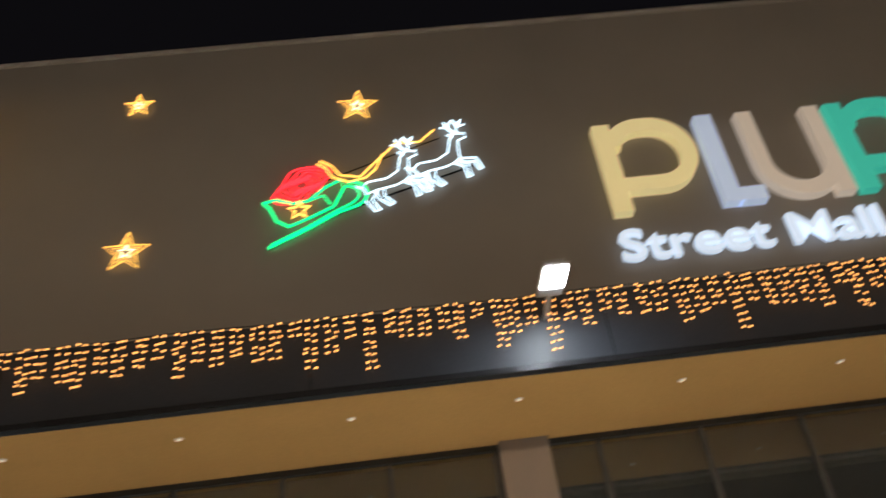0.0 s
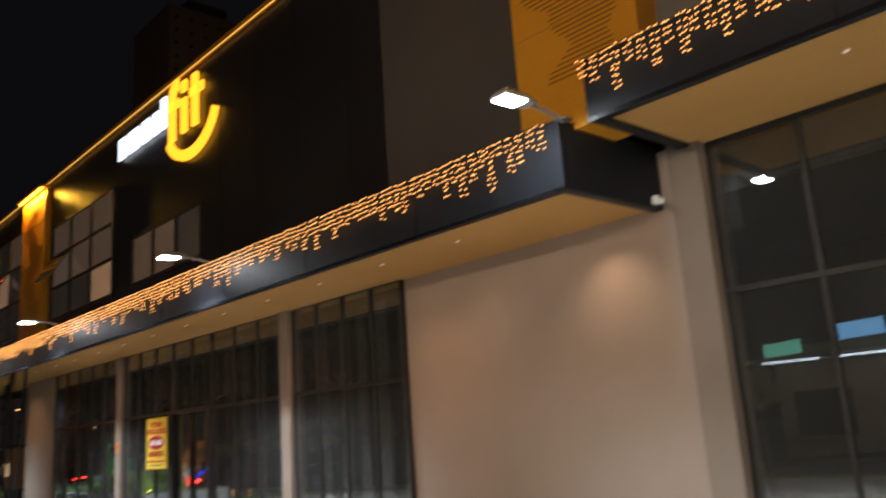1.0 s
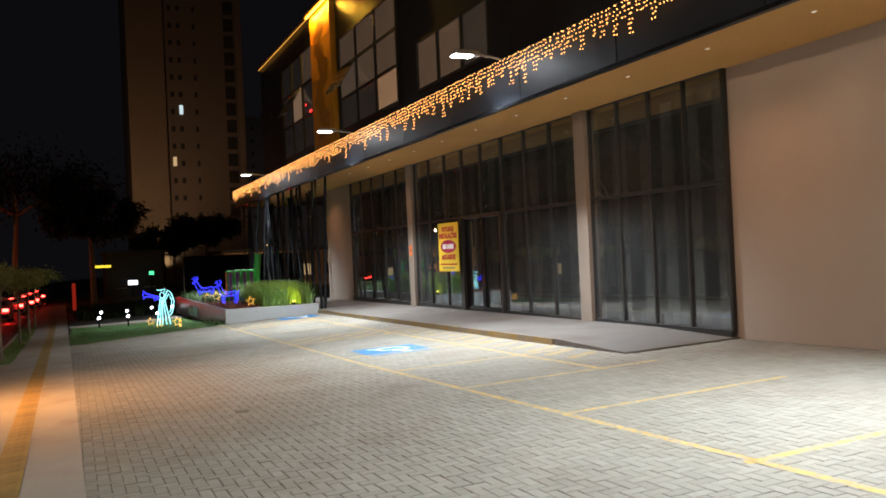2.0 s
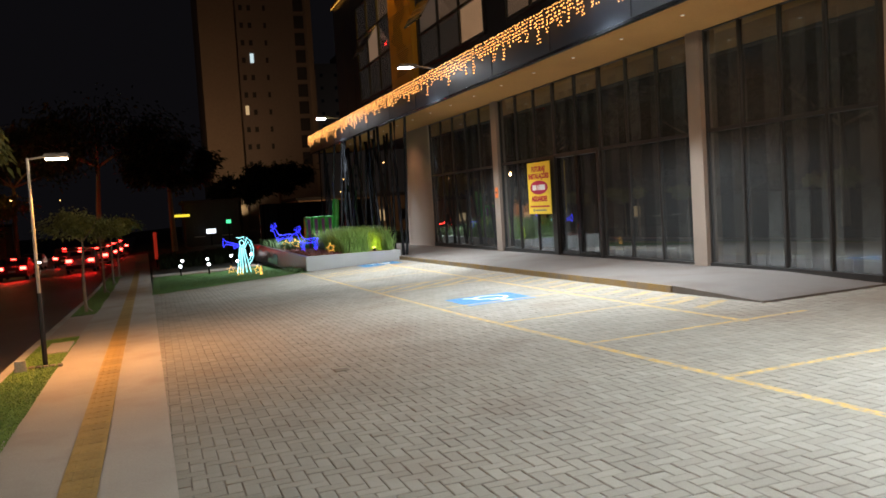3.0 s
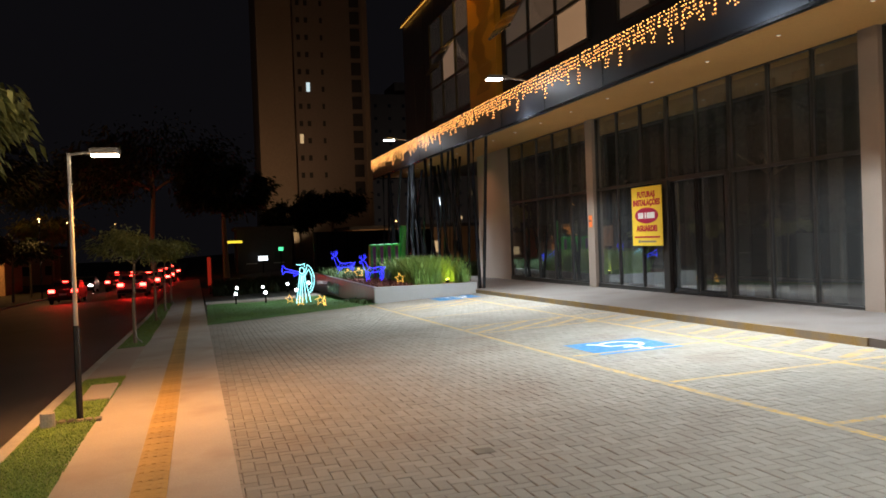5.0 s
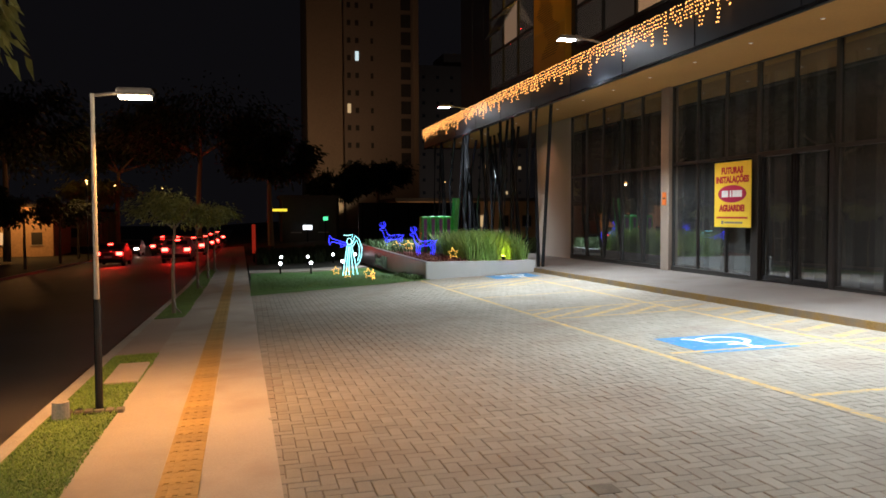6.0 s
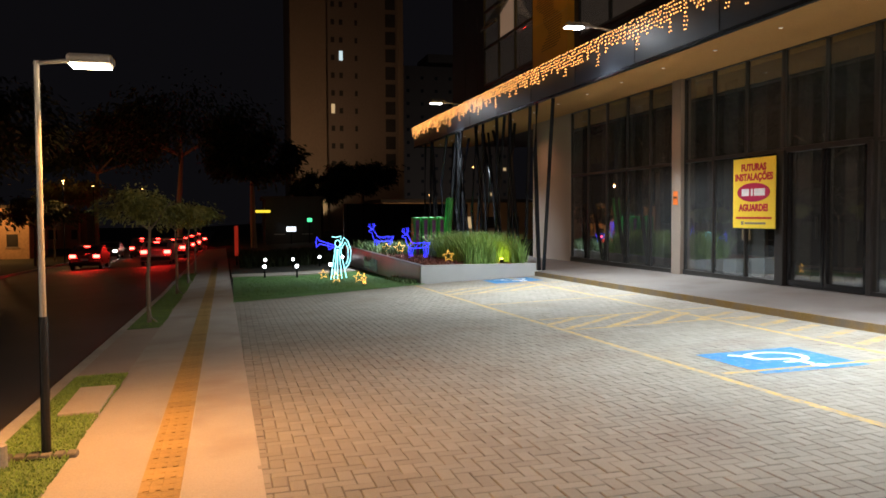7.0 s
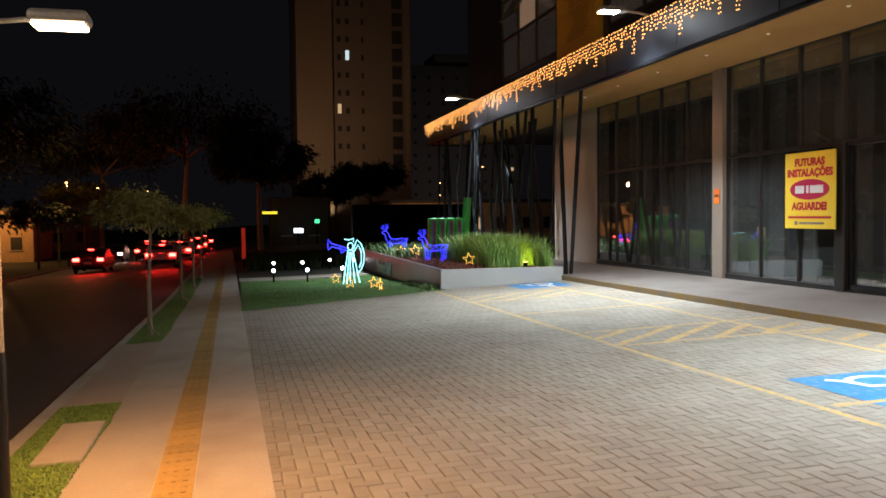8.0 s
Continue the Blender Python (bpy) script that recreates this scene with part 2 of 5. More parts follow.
lawn_sheet()

# ---- building shell ----
M_gold = glow("gold_led", (1.0, 0.50, 0.08), 1.0)
M_amber = glow("amber_led", (1.0, 0.50, 0.03), 14.0)
M_lens = glow("cool_led_lens", (0.86, 0.94, 1.0), 220.0)
M_warm_lens = glow("warm_led_lens", (1.0, 0.72, 0.42), 40.0)
M_bulb = glow("warm_string_bulb", (1.0, 0.42, 0.11), 5.0)
M_bulb.cycles.emission_sampling = "NONE"
M_white_sign = glow("white_sign_face", (0.72, 0.84, 1.0), 0.80)
M_orange_sign = glow("orange_sign_face", (1.0, 0.42, 0.02), 2.0)
M_lit_room = glow("lit_room", (1.0, 0.58, 0.32), 0.48)
M_half_room = glow("half_lit_room", (1.0, 0.64, 0.42), 0.13)
M_dim_room = glow("dim_room", (1.0, 0.80, 0.66), 0.022)
M_cable = mat("black_cable", (0.015, 0.015, 0.015), 0.6, vary=0, bump=0)
M_clear_cable = mat("clear_cable", (0.07, 0.07, 0.065), 0.5, vary=0, bump=0)
GLASS_Y = 9.25
M_dark_panel = mat("dark_grey_panel", (0.09, 0.078, 0.073), 0.8, vary=0.12, scale=0.6, fine=80, bump=0.1)


def solid(name, dims, material, label, category="wall", bevel=0.008):
    return tagged(link(name, box(*dims, bevel), material), label, category, "", "structure")


wall_east = solid("wall_upper_east", (-5.95, 30, 7.9, 8.3, 5.5, 11.1), M_stucco, "taupe rendered upper wall of the mall")
part("coping", box(-5.95, 30, 7.86, 8.34, 11.1, 11.16, 0.01), M_kerb, wall_east)
wall_west = solid("wall_upper_west", (-42, -7.85, 7.9, 8.3, 5.45, 11.05), M_black, "black clad upper wall with windows")
for k in range(20):
    x = -9.4 - k * 1.62
    if not (-30.2 < x < -18):
        part("seam", box(x - 0.008, x + 0.008, 7.892, 7.9, 5.5, 11.0), M_frame, wall_west)
part("grey_panel", box(-11.4, -7.9, 7.87, 7.895, 5.5, 11.0), M_dark_panel, wall_west, "dark grey rendered panel")
part("roof_trim", box(-42, -7.85, 7.82, 8.3, 11.05, 11.2, 0.01), M_fin, wall_west, "amber roof trim")
part("led_strip", box(-42, -7.9, 7.80, 7.818, 11.02, 11.05), M_gold, wall_west, "thin glowing amber strip")
solid("wall_low", (-12.9, -6.8, 9.32, 9.6, -0.5, 5.5), M_wall_low, "plain beige rendered wall")
solid("wall_corner", (-6.8, -6.32, 9.12, 9.7, -0.5, 5.6), M_column, "grey rendered corner column", "column")
solid("wall_pier", (-36.2, -33.0, 9.18, 9.6, -0.7, 5.0), M_wall_low, "plain rendered pier beside the windows")
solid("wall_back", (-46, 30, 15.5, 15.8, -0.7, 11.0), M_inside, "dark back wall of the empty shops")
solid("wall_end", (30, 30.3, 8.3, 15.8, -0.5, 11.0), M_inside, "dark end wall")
# added wall: blocks the far lamps that would shine through the glass
solid("wall_west_end", (-36.2, -36.0, 9.6, 15.5, -0.7, 4.75), M_inside, "dark end wall added to close off the empty shop")
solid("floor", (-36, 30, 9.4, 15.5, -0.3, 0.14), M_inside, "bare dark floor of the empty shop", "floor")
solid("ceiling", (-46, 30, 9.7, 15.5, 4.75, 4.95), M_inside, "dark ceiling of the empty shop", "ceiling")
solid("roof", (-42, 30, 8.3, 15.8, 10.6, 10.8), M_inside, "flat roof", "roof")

for name, x0, x1, z0, z1 in (("canopy_west", -45.9, -7.06, 4.63, 5.55), ("canopy_east", -6.6, 30.0, 5.36, 6.15)):
    c = solid(name, (x0, x1, 7.12, 7.30, z0, z1), M_fascia, "dark metal canopy with tan soffit", "canopy", 0.006)
    part("soffit", box(x0 + 0.02, x1 - 0.02, 7.30, 9.72, z0 + 0.05, z0 + 0.22), M_soffit, c, "tan painted soffit")
    part("top_sheet", box(x0, x1, 7.30, 7.9, z1 - 0.06, z1 - 0.01), M_fascia, c)
    for e in (x0, x1 - 0.16):
        part("end_panel", box(e, e + 0.16, 7.302, 9.3, z0 + 0.002, z1 - 0.002, 0.006), M_fascia, c)
    part("drip_edge", box(x0, x1, 7.10, 7.125, z0 - 0.03, z0 + 0.03, 0.004), M_steel, c)
    x = x0 + 3.0
    while x < x1 - 0.5:
        part("joint", box(x - 0.006, x + 0.006, 7.113, 7.12, z0 + 0.04, z1), M_steel, c)
        x += 3.0


def fin(x0, x1, y0, z1):
    f = tagged(link("facade_fin", box(x0, x1, y0, 8.32, 5.47, z1, 0.01), M_fin), "tall orange metal facade fin with louvre slots, lit from its top", "fin", "", "structure")
    rnd = random.Random(7)
    mid, wide = (x0 + x1) / 2, x1 - x0
    for k in range(64):
        z = 6.2 + k * 0.068
        if z > z1 - 0.35:
            break
        c = mid + wide * 0.14 * math.sin(k * 0.22)
        w = wide * (0.16 + 0.10 * math.sin(k * 0.35 + 1) ** 2) + rnd.uniform(-0.03, 0.03)
        part("slot", box(c - w, c + w, y0 - 0.005, y0 + 0.001, z, z + 0.022), M_slot, f)
    for z in (7.0, 8.35, 9.7):
        part("rail", box(x0, x1, y0 - 0.008, y0 + 0.001, z, z + 0.02), M_gold_metal, f)
    part("top_cap", box(x0 - 0.02, x1 + 0.02, y0 - 0.22, 8.32, z1, z1 + 0.10, 0.01), M_fin, f)
    part("led_tube", box(x0 + 0.05, x1 - 0.05, y0 - 0.16, y0 - 0.10, z1 - 0.05, z1 - 0.004, 0.01), M_amber, f, "glowing amber tube")
    lamp("fin_wash", "AREA", (mid, y0 - 0.13, z1 - 0.08), (mid, y0 + 0.05, z1 - 3.0), 55 * wide, (1.0, 0.52, 0.05), size=wide * 0.9, size_y=0.06)


M_slot = mat("fin_slot", (0.30, 0.12, 0.01), 0.6, vary=0.1, bump=0)
M_gold_metal = mat("gold_rail", (0.70, 0.38, 0.08), 0.4, metal=0.5, vary=0.1, bump=0.02)
fin(-7.95, -5.95, 7.45, 10.75)
fin(-32.3, -29.75, 7.70, 10.85)


def floodlight(x, y, z, top, aim, power):
    f = thing("floodlight", (x, y, z), 0, "grey area floodlight on a bracket, glowing cool white", "floodlight", "floodlights along the canopy")
    head = box(-0.13, 0.13, -0.30, 0.30, -0.035, 0.06, 0.03)
    for v in head.verts:
        if v.co.z > 0.0:
            v.co.x *= 0.8
            v.co.y *= 0.85
    part("housing", head, M_pole, f)
    for k in range(4):
        part("cooling_rib", box(-0.1, 0.1, -0.22 + k * 0.11, -0.20 + k * 0.11, 0.055, 0.075), M_pole, f)
    part("lens", box(-0.105, 0.105, -0.27, 0.10, -0.05, -0.034, 0.006), M_lens, f, "glowing cool white lens")
    part("arm", rope([(0, 0.26, 0.0), (0, 0.55, -0.02), (0, 7.2 - y, -0.08), (0, 7.22 - y, top - z)], 0.028, 8), M_pole, f)
    part("base_plate", box(-0.09, 0.09, 7.14 - y, 7.3 - y, top - z, top - z + 0.02, 0.004), M_pole, f)
    lamp("flood_beam", "SPOT", (x, y - 0.1, z - 0.09), (x, y - 0.1 - aim, 0), power, (0.80, 0.91, 1.0), angle=121, blend=1.0, size=0.12)


for fx in (-7.05, -16.54, -25.97, -38.2):
    floodlight(fx, 6.32, 5.62, 5.53, 1.8 if fx > -10 else 0.5, FLOOD)
floodlight(1.8, 6.45, 5.95, 6.13, 2.2, FLOOD * 1.6)
floodlight(11.5, 6.45, 5.95, 6.13, 2.2, FLOOD * 1.6)

# soffit spots
spot = thing("downlight", (-3.87, 7.98, 5.405), 0, "small recessed white soffit downlight", "downlight", "soffit downlights")
ring = bmesh.new()
bmesh.ops.create_cone(ring, cap_ends=True, segments=16, radius1=0.036, radius2=0.04, depth=0.012)
part("trim_ring", ring, M_white_paint, spot)
disc = bmesh.new()
bmesh.ops.create_cone(disc, cap_ends=True, segments=16, radius1=0.024, radius2=0.024, depth=0.006)
bmesh.ops.translate(disc, verts=disc.verts, vec=(0, 0, -0.008))
part("lens", disc, glow("downlight_lens", (1.0, 0.8, 0.6), 1.0), spot)
for k in range(1, 9):
    copy_thing(spot, pose(-3.87 + 1.79 * k, 7.98, 5.405))
for k in range(19):
    copy_thing(spot, pose(-9.95 - 1.92 * k, 8.0, 4.675))
# two of them wash the plain wall
lamp("wall_wash", "SPOT", (-10.6, 8.72, 4.62), (-10.6, 9.05, 0), 16, (1.0, 0.66, 0.44), angle=105, blend=1.0, size=0.06)
lamp("wall_wash", "SPOT", (-8.0, 8.70, 4.62), (-8.0, 9.1, 0), 60, (1.0, 0.66, 0.44), angle=110, blend=0.9, size=0.04)

# and every other one lights the walkway
for k in range(1, 14, 2):
    lamp("downlight_beam", "SPOT", (-9.95 - 1.92 * k, 8.0, 4.655), (-9.95 - 1.92 * k, 8.5, 0), 110, (1.0, 0.52, 0.27), angle=125, blend=1.0, size=0.04)

# ---- icicle lights ----
def icicles(name, x0, x1, top, seed):
    rnd = random.Random(seed)
    host = thing(name, (x0, 7.05, top), 0, "warm white icicle string lights hung along the canopy", "string lights", "", "stuff")
    verts, faces = [], []
    shape = [(1, 0, 0), (-1, 0, 0), (0, 1, 0), (0, -1, 0), (0, 0, 1.2), (0, 0, -1.2)]
    tri = [(0, 2, 4), (2, 1, 4), (1, 3, 4), (3, 0, 4), (2, 0, 5), (1, 2, 5), (3, 1, 5), (0, 3, 5)]
    wires = bmesh.new()
    lengths = [5, 6, 4, 7, 5, 5, 8, 4, 6, 5]
    x, n = 0.0, 0
    while x < x1 - x0:
        count = lengths[n % 10] + rnd.randint(-1, 1)
        dx = 0.0
        for k in range(count):
            dx += rnd.uniform(-0.008, 0.008)
            for side in (-0.036, 0.036):
                z = -0.03 - k * 0.074 + rnd.uniform(-0.012, 0.012)
                px, py, r = x + dx + side + rnd.uniform(-0.014, 0.014), -0.02 + rnd.uniform(-0.025, 0.02), 0.0125
                base = len(verts)
                verts += [(px + a * r, py + b * r, z + c * r) for a, b, c in shape]
                faces += [tuple(base + i for i in f) for f in tri]
        a, b = wires.verts.new((x, 0, 0)), wires.verts.new((x + 0.006, 0, 0))
        c, d = wires.verts.new((x + dx + 0.006, -0.01, -count * 0.074)), wires.verts.new((x + dx, -0.01, -count * 0.074))
        wires.faces.new((a, b, c, d))
        x += rnd.uniform(0.165, 0.20)
        n += 1
    me = bpy.data.meshes.new("bulbs")
    me.from_pydata(verts, [], faces)
    me.materials.append(M_bulb)
    ob = new("bulbs", me)
    ob.parent = host
    part("drop_wires", wires, M_clear_cable, host, "thin pale drop wires")
    part("main_cable", rope([(d, 0, 0.01 * math.sin(d * 3)) for d in steps(0, x1 - x0, 60)], 0.006, 5), M_cable, host)


icicles("icicle_lights", -45.85, -7.15, 5.53, 3)
icicles("icicle_lights", -6.55, 12.0, 6.13, 4)

# ---- rope-light decorations on the upper wall ----
M_neon_white = glow("white_rope_light", (0.66, 0.86, 1.0), 3.2)
M_neon_green = glow("green_rope_light", (0.0, 1.0, 0.27), 1.7)
M_neon_red = glow("red_rope_light", (1.0, 0.02, 0.03), 3.0)
M_neon_yellow = glow("yellow_rope_light", (1.0, 0.52, 0.09), 2.8)
M_neon_blue = glow("blue_rope_light", (0.035, 0.040, 1.0), 4.0)
M_neon_aqua = glow("aqua_rope_light", (0.35, 0.95, 1.0), 3.0)


M_neon_core = glow("pale_star_core", (1.0, 0.75, 0.40), 3.2)


def star_points(r, inner=0.42, turn=0.0):
    pts = []
    for k in range(11):
        a = math.pi / 2 + turn + k * math.pi / 5
        d = r if k % 2 == 0 else r * inner
        pts.append((d * math.cos(a), 0, d * math.sin(a)))
    return pts


def star(place, r, turn=0.0, facing=0.0, double=True, label="yellow rope-light star fixed to the wall", group="wall stars"):
    s = thing("star_light", place, facing, label, "star light", group)
    part("outline", rope(star_points(r, turn=turn), max(0.007, r * 0.024), 6), M_neon_yellow, s)
    if double:
        part("inner_outline", rope(star_points(r * 0.66, turn=turn), r * 0.018, 6), M_neon_yellow, s)
        part("core", rope(star_points(r * 0.34, turn=turn), r * 0.035, 6), M_neon_core, s)
    part("spoke", rope([(0, 0.02, -r * 0.4), (0, 0.02, r * 0.9)], 0.006, 5), M_cable, s)
    return s


star((-2.82, 7.86, 10.12), 0.20, 0.0)
star((0.07, 7.86, 9.76), 0.27, -0.1)
star((-2.79, 7.86, 7.76), 0.28, -0.05)


def outline(name, pts, r, material, parent, y=0.0, label=""):
    return part(name, rope([(x, y, z) for x, z in pts], r, 6), material, parent, label)


def arc(cx, cz, rx, rz, a0, a1, n=10):
    return [(cx + rx * math.cos(radians(a)), cz + rz * math.sin(radians(a))) for a in steps(a0, a1, n)]


sleigh = thing("sleigh_light", (-0.52, 7.85, 8.0), 0, "green rope-light sleigh with a red heap, fixed to the wall", "light decoration")
outline("runner", [(-0.60, -0.40), (-0.2, -0.22), (0.25, 0.02), (0.50, 0.10)] + arc(0.42, 0.28, 0.2, 0.19, -60, 100), 0.017, M_neon_green, sleigh)
outline("runner_edge", [(-0.57, -0.36), (-0.15, -0.16), (0.25, 0.06), (0.44, 0.15)] + arc(0.38, 0.28, 0.14, 0.13, -60, 100), 0.013, M_neon_green, sleigh)
outline("body", [(-0.66, 0.27), (-0.5, 0.30), (-0.3, 0.22), (-0.1, 0.24), (0.1, 0.42), (0.3, 0.52), (0.34, 0.40), (0.2, 0.12), (-0.1, -0.02), (-0.35, -0.12), (-0.5, -0.02), (-0.58, 0.18), (-0.66, 0.27)], 0.017, M_neon_green, sleigh)
outline("body_rib", [(-0.1, 0.24), (0.08, 0.30), (0.16, 0.16)], 0.012, M_neon_green, sleigh)
for k in range(6):
    s = 1 - k * 0.16
    outline("red_coil", [(-0.18 + 0.34 * s * math.cos(a) + 0.06 * math.sin(3 * a + k), 0.50 + 0.26 * s * math.sin(a) + 0.1 * math.cos(a)) for a in steps(0, math.tau, 26)], 0.0105, M_neon_red, sleigh, 0.01, "red rope-light heap")
outline("ornament", [(-0.22 + x * 0.9, 0.10 + z * 0.9) for x, _, z in star_points(0.15)], 0.014, M_neon_yellow, sleigh, -0.02, "yellow rope-light star")
outline("rein", [(0.02, 0.80), (0.12, 0.72), (0.2, 0.56), (0.4, 0.46), (0.62, 0.50), (0.75, 0.62), (0.86, 0.86)], 0.010, M_neon_yellow, sleigh, -0.02, "thin yellow rein")
outline("rein", [(0.06, 0.84), (0.2, 0.74), (0.3, 0.58), (0.55, 0.52), (0.72, 0.70), (1.05, 1.02), (1.35, 1.0), (1.55, 1.18)], 0.010, M_neon_yellow, sleigh, -0.02, "thin yellow rein")
part("support_bar", rope([(0.1, 0.02, -0.02), (2.0, 0.02, 0.56)], 0.012, 5), M_steel, sleigh)
part("support_bar", rope([(0.0, 0.02, 0.5), (1.0, 0.02, 0.86), (1.6, 0.02, 1.06)], 0.008, 5), M_steel, sleigh)


def reindeer(name, place, facing, s, material, label, group, lean=0.0):
    d = thing(name, place, facing, label, "light decoration", group)
    def o(n, pts, r=0.022):
        c, sn = math.cos(lean), math.sin(lean)
        outline(n, [(s * (x * c - z * sn), s * (x * sn + z * c)) for x, z in pts], r * s * 0.48, material, d)
    o("body", [(-0.42, 0.50), (-0.30, 0.58), (0.0, 0.54), (0.22, 0.62), (0.34, 0.86), (0.46, 0.96), (0.62, 0.90), (0.60, 0.82), (0.46, 0.80), (0.40, 0.62), (0.36, 0.42), (0.1, 0.36), (-0.2, 0.38), (-0.36, 0.36), (-0.42, 0.50)])
    o("tail", [(-0.42, 0.50), (-0.52, 0.58), (-0.48, 0.48)])
    o("foreleg", [(0.30, 0.44), (0.44, 0.30), (0.40, 0.04), (0.34, 0.04), (0.36, 0.26), (0.22, 0.40)])
    o("foreleg", [(0.36, 0.44), (0.60, 0.36), (0.62, 0.12), (0.56, 0.12), (0.54, 0.30), (0.34, 0.36)])
    o("hind_leg", [(-0.38, 0.42), (-0.44, 0.24), (-0.36, 0.0), (-0.28, 0.0), (-0.34, 0.22), (-0.2, 0.38)])
    o("hind_leg", [(-0.22, 0.38), (-0.24, 0.22), (-0.10, 0.02), (-0.04, 0.04), (-0.14, 0.24), (-0.08, 0.38)])
    o("antler", [(0.46, 0.96), (0.40, 1.10), (0.30, 1.16), (0.40, 1.10), (0.38, 1.24), (0.42, 1.12), (0.48, 1.22)], 0.030)
    o("antler", [(0.50, 0.96), (0.56, 1.10), (0.52, 1.24), (0.57, 1.12), (0.66, 1.20), (0.58, 1.08), (0.68, 1.08)], 0.030)
    o("ear", [(0.42, 0.92), (0.34, 0.98), (0.40, 0.88)])
    return d


def standing_reindeer(place, facing, s, label, group):
    """Two wire outlines side by side, joined by the loops of the flank."""
    d = thing("reindeer_light", place, facing, label, "light decoration", group)
    def o(n, pts, off, r=0.0075):
        outline(n, [(1.1 * s * x, 0.95 * s * z) for x, z in pts], r * s, M_neon_blue, d, off * s)
    for off in (-0.09, 0.09):
        o("body", [(-0.42, 0.66), (-0.30, 0.71), (0.05, 0.66), (0.24, 0.73), (0.34, 0.98), (0.41, 1.06), (0.60, 1.00), (0.59, 0.94), (0.46, 0.92), (0.41, 0.68), (0.32, 0.48), (0.08, 0.44), (-0.25, 0.47), (-0.42, 0.54), (-0.42, 0.66)], off)
        o("tail", [(-0.42, 0.66), (-0.50, 0.72), (-0.46, 0.60)], off)
        step = 0.07 if off > 0 else 0.0
        o("foreleg", [(0.34 - step, 0.50), (0.33 - step, 0.24), (0.31 - step, 0.0), (0.25 - step, 0.0), (0.26 - step, 0.25), (0.20 - step, 0.46)], off)
        o("hind_leg", [(-0.22 - step, 0.47), (-0.28 - step, 0.26), (-0.24 - step, 0.0), (-0.30 - step, 0.0), (-0.35 - step, 0.27), (-0.36 - step, 0.50)], off)
        lean = 0.04 if off > 0 else -0.03
        o("antler", [(0.42, 1.06), (0.36 + lean, 1.20), (0.29 + lean, 1.24), (0.36 + lean, 1.20), (0.38 + lean, 1.38)], off * 0.6)
        o("antler", [(0.46, 1.05), (0.52 + lean, 1.18), (0.60 + lean, 1.22), (0.52 + lean, 1.18), (0.53 + lean, 1.34)], off * 0.6)
    o("flank_loop", [(-0.38, 0.52), (-0.30, 0.68), (-0.18, 0.49), (-0.06, 0.66), (0.06, 0.47), (0.16, 0.67), (0.30, 0.52)], 0.0, 0.007)
    return d


reindeer("reindeer_light", (0.46, 7.86, 8.06), 0, 0.80, M_neon_white, "white rope-light reindeer pulling a sleigh, fixed to the wall", "wall reindeer", 0.25)
reindeer("reindeer_light", (1.12, 7.84, 8.26), 0, 0.80, M_neon_white, "white rope-light reindeer pulling a sleigh, fixed to the wall", "wall reindeer", 0.25)

# ---- raised sign shapes on the upper wall ----
def stroke(pts, width, depth, y=0.0):
    """A flat bar of even width that follows a line, with depth."""
    bm = bmesh.new()
    left, right = [], []
    P = [Vector((x, z)) for x, z in pts]
    for i, p in enumerate(P):
        d = (P[min(i + 1, len(P) - 1)] - P[max(i - 1, 0)]).normalized()
        n = Vector((-d.y, d.x)) * width / 2
        left.append(p + n), right.append(p - n)
    rows = [[bm.verts.new((q.x, yy, q.y)) for q in (a, b) for yy in (y, y + depth)] for a, b in zip(left, right)]
    for a, b in zip(rows, rows[1:]):
        for i, j in ((0, 1), (1, 3), (3, 2), (2, 0)):
            bm.faces.new((a[i], a[j], b[j], b[i]))
    for r in (rows[0], rows[-1]):
        bm.faces.new((r[0], r[1], r[3], r[2]))
    bmesh.ops.recalc_face_normals(bm, faces=bm.faces[:])
    return bm


def sign_shape(pieces, place, material, label, group):
    s = thing("sign_shape", place, 0, label, "sign", group)
    for k, (pts, w) in enumerate(pieces):
        part("bar", stroke(pts, w, 0.15, 0.006 * k), material, s)
    return s


M_cream = mat("cream_sign", (0.78, 0.66, 0.34), 0.5, vary=0.04, bump=0.02, emit=(0.82, 0.68, 0.33), power=0.5)
M_ice = mat("ice_blue_sign", (0.52, 0.62, 0.78), 0.5, vary=0.04, bump=0.02, emit=(0.50, 0.60, 0.80), power=0.5)
M_sand = mat("sand_sign", (0.60, 0.52, 0.43), 0.5, vary=0.04, bump=0.02, emit=(0.58, 0.49, 0.40), power=0.45)
M_mint = mat("mint_sign", (0.06, 0.55, 0.42), 0.5, vary=0.04, bump=0.02, emit=(0.05, 0.55, 0.42), power=0.5)
g = "coloured sign shapes"
loop = [(0.2, 0.40), (0.68, 0.40)] + arc(0.72, 0.87, 0.44, 0.47, -90, 90, 18) + arc(0.62, 0.99, 0.40, 0.35, 95, 175, 8)
sign_shape([([(0.12, 0), (0.12, 1.38)], 0.225), (loop, 0.205)], (3.04, 7.74, 7.53), M_cream, "cream sign shape of a bar and a loop on the wall", g)
sign_shape([([(0.12, 0), (0.12, 1.40)], 0.225), ([(0.2, 0.10), (0.55, 0.10)], 0.20)], (4.40, 7.74, 7.52), M_ice, "pale blue angled sign shape on the wall", g)
sign_shape([([(0.12, 1.40), (0.12, 0.60)] + arc(0.57, 0.56, 0.45, 0.45, 180, 350, 18), 0.21), ([(1.02, 1.40), (1.02, 0)], 0.225)], (4.94, 7.74, 7.51), M_sand, "sand-coloured cup-like sign shape on the wall", g)
sign_shape([([(0.12, 0), (0.12, 1.40)], 0.225), (loop, 0.205)], (6.15, 7.74, 7.51), M_mint, "mint green looped sign shape on the wall", g)


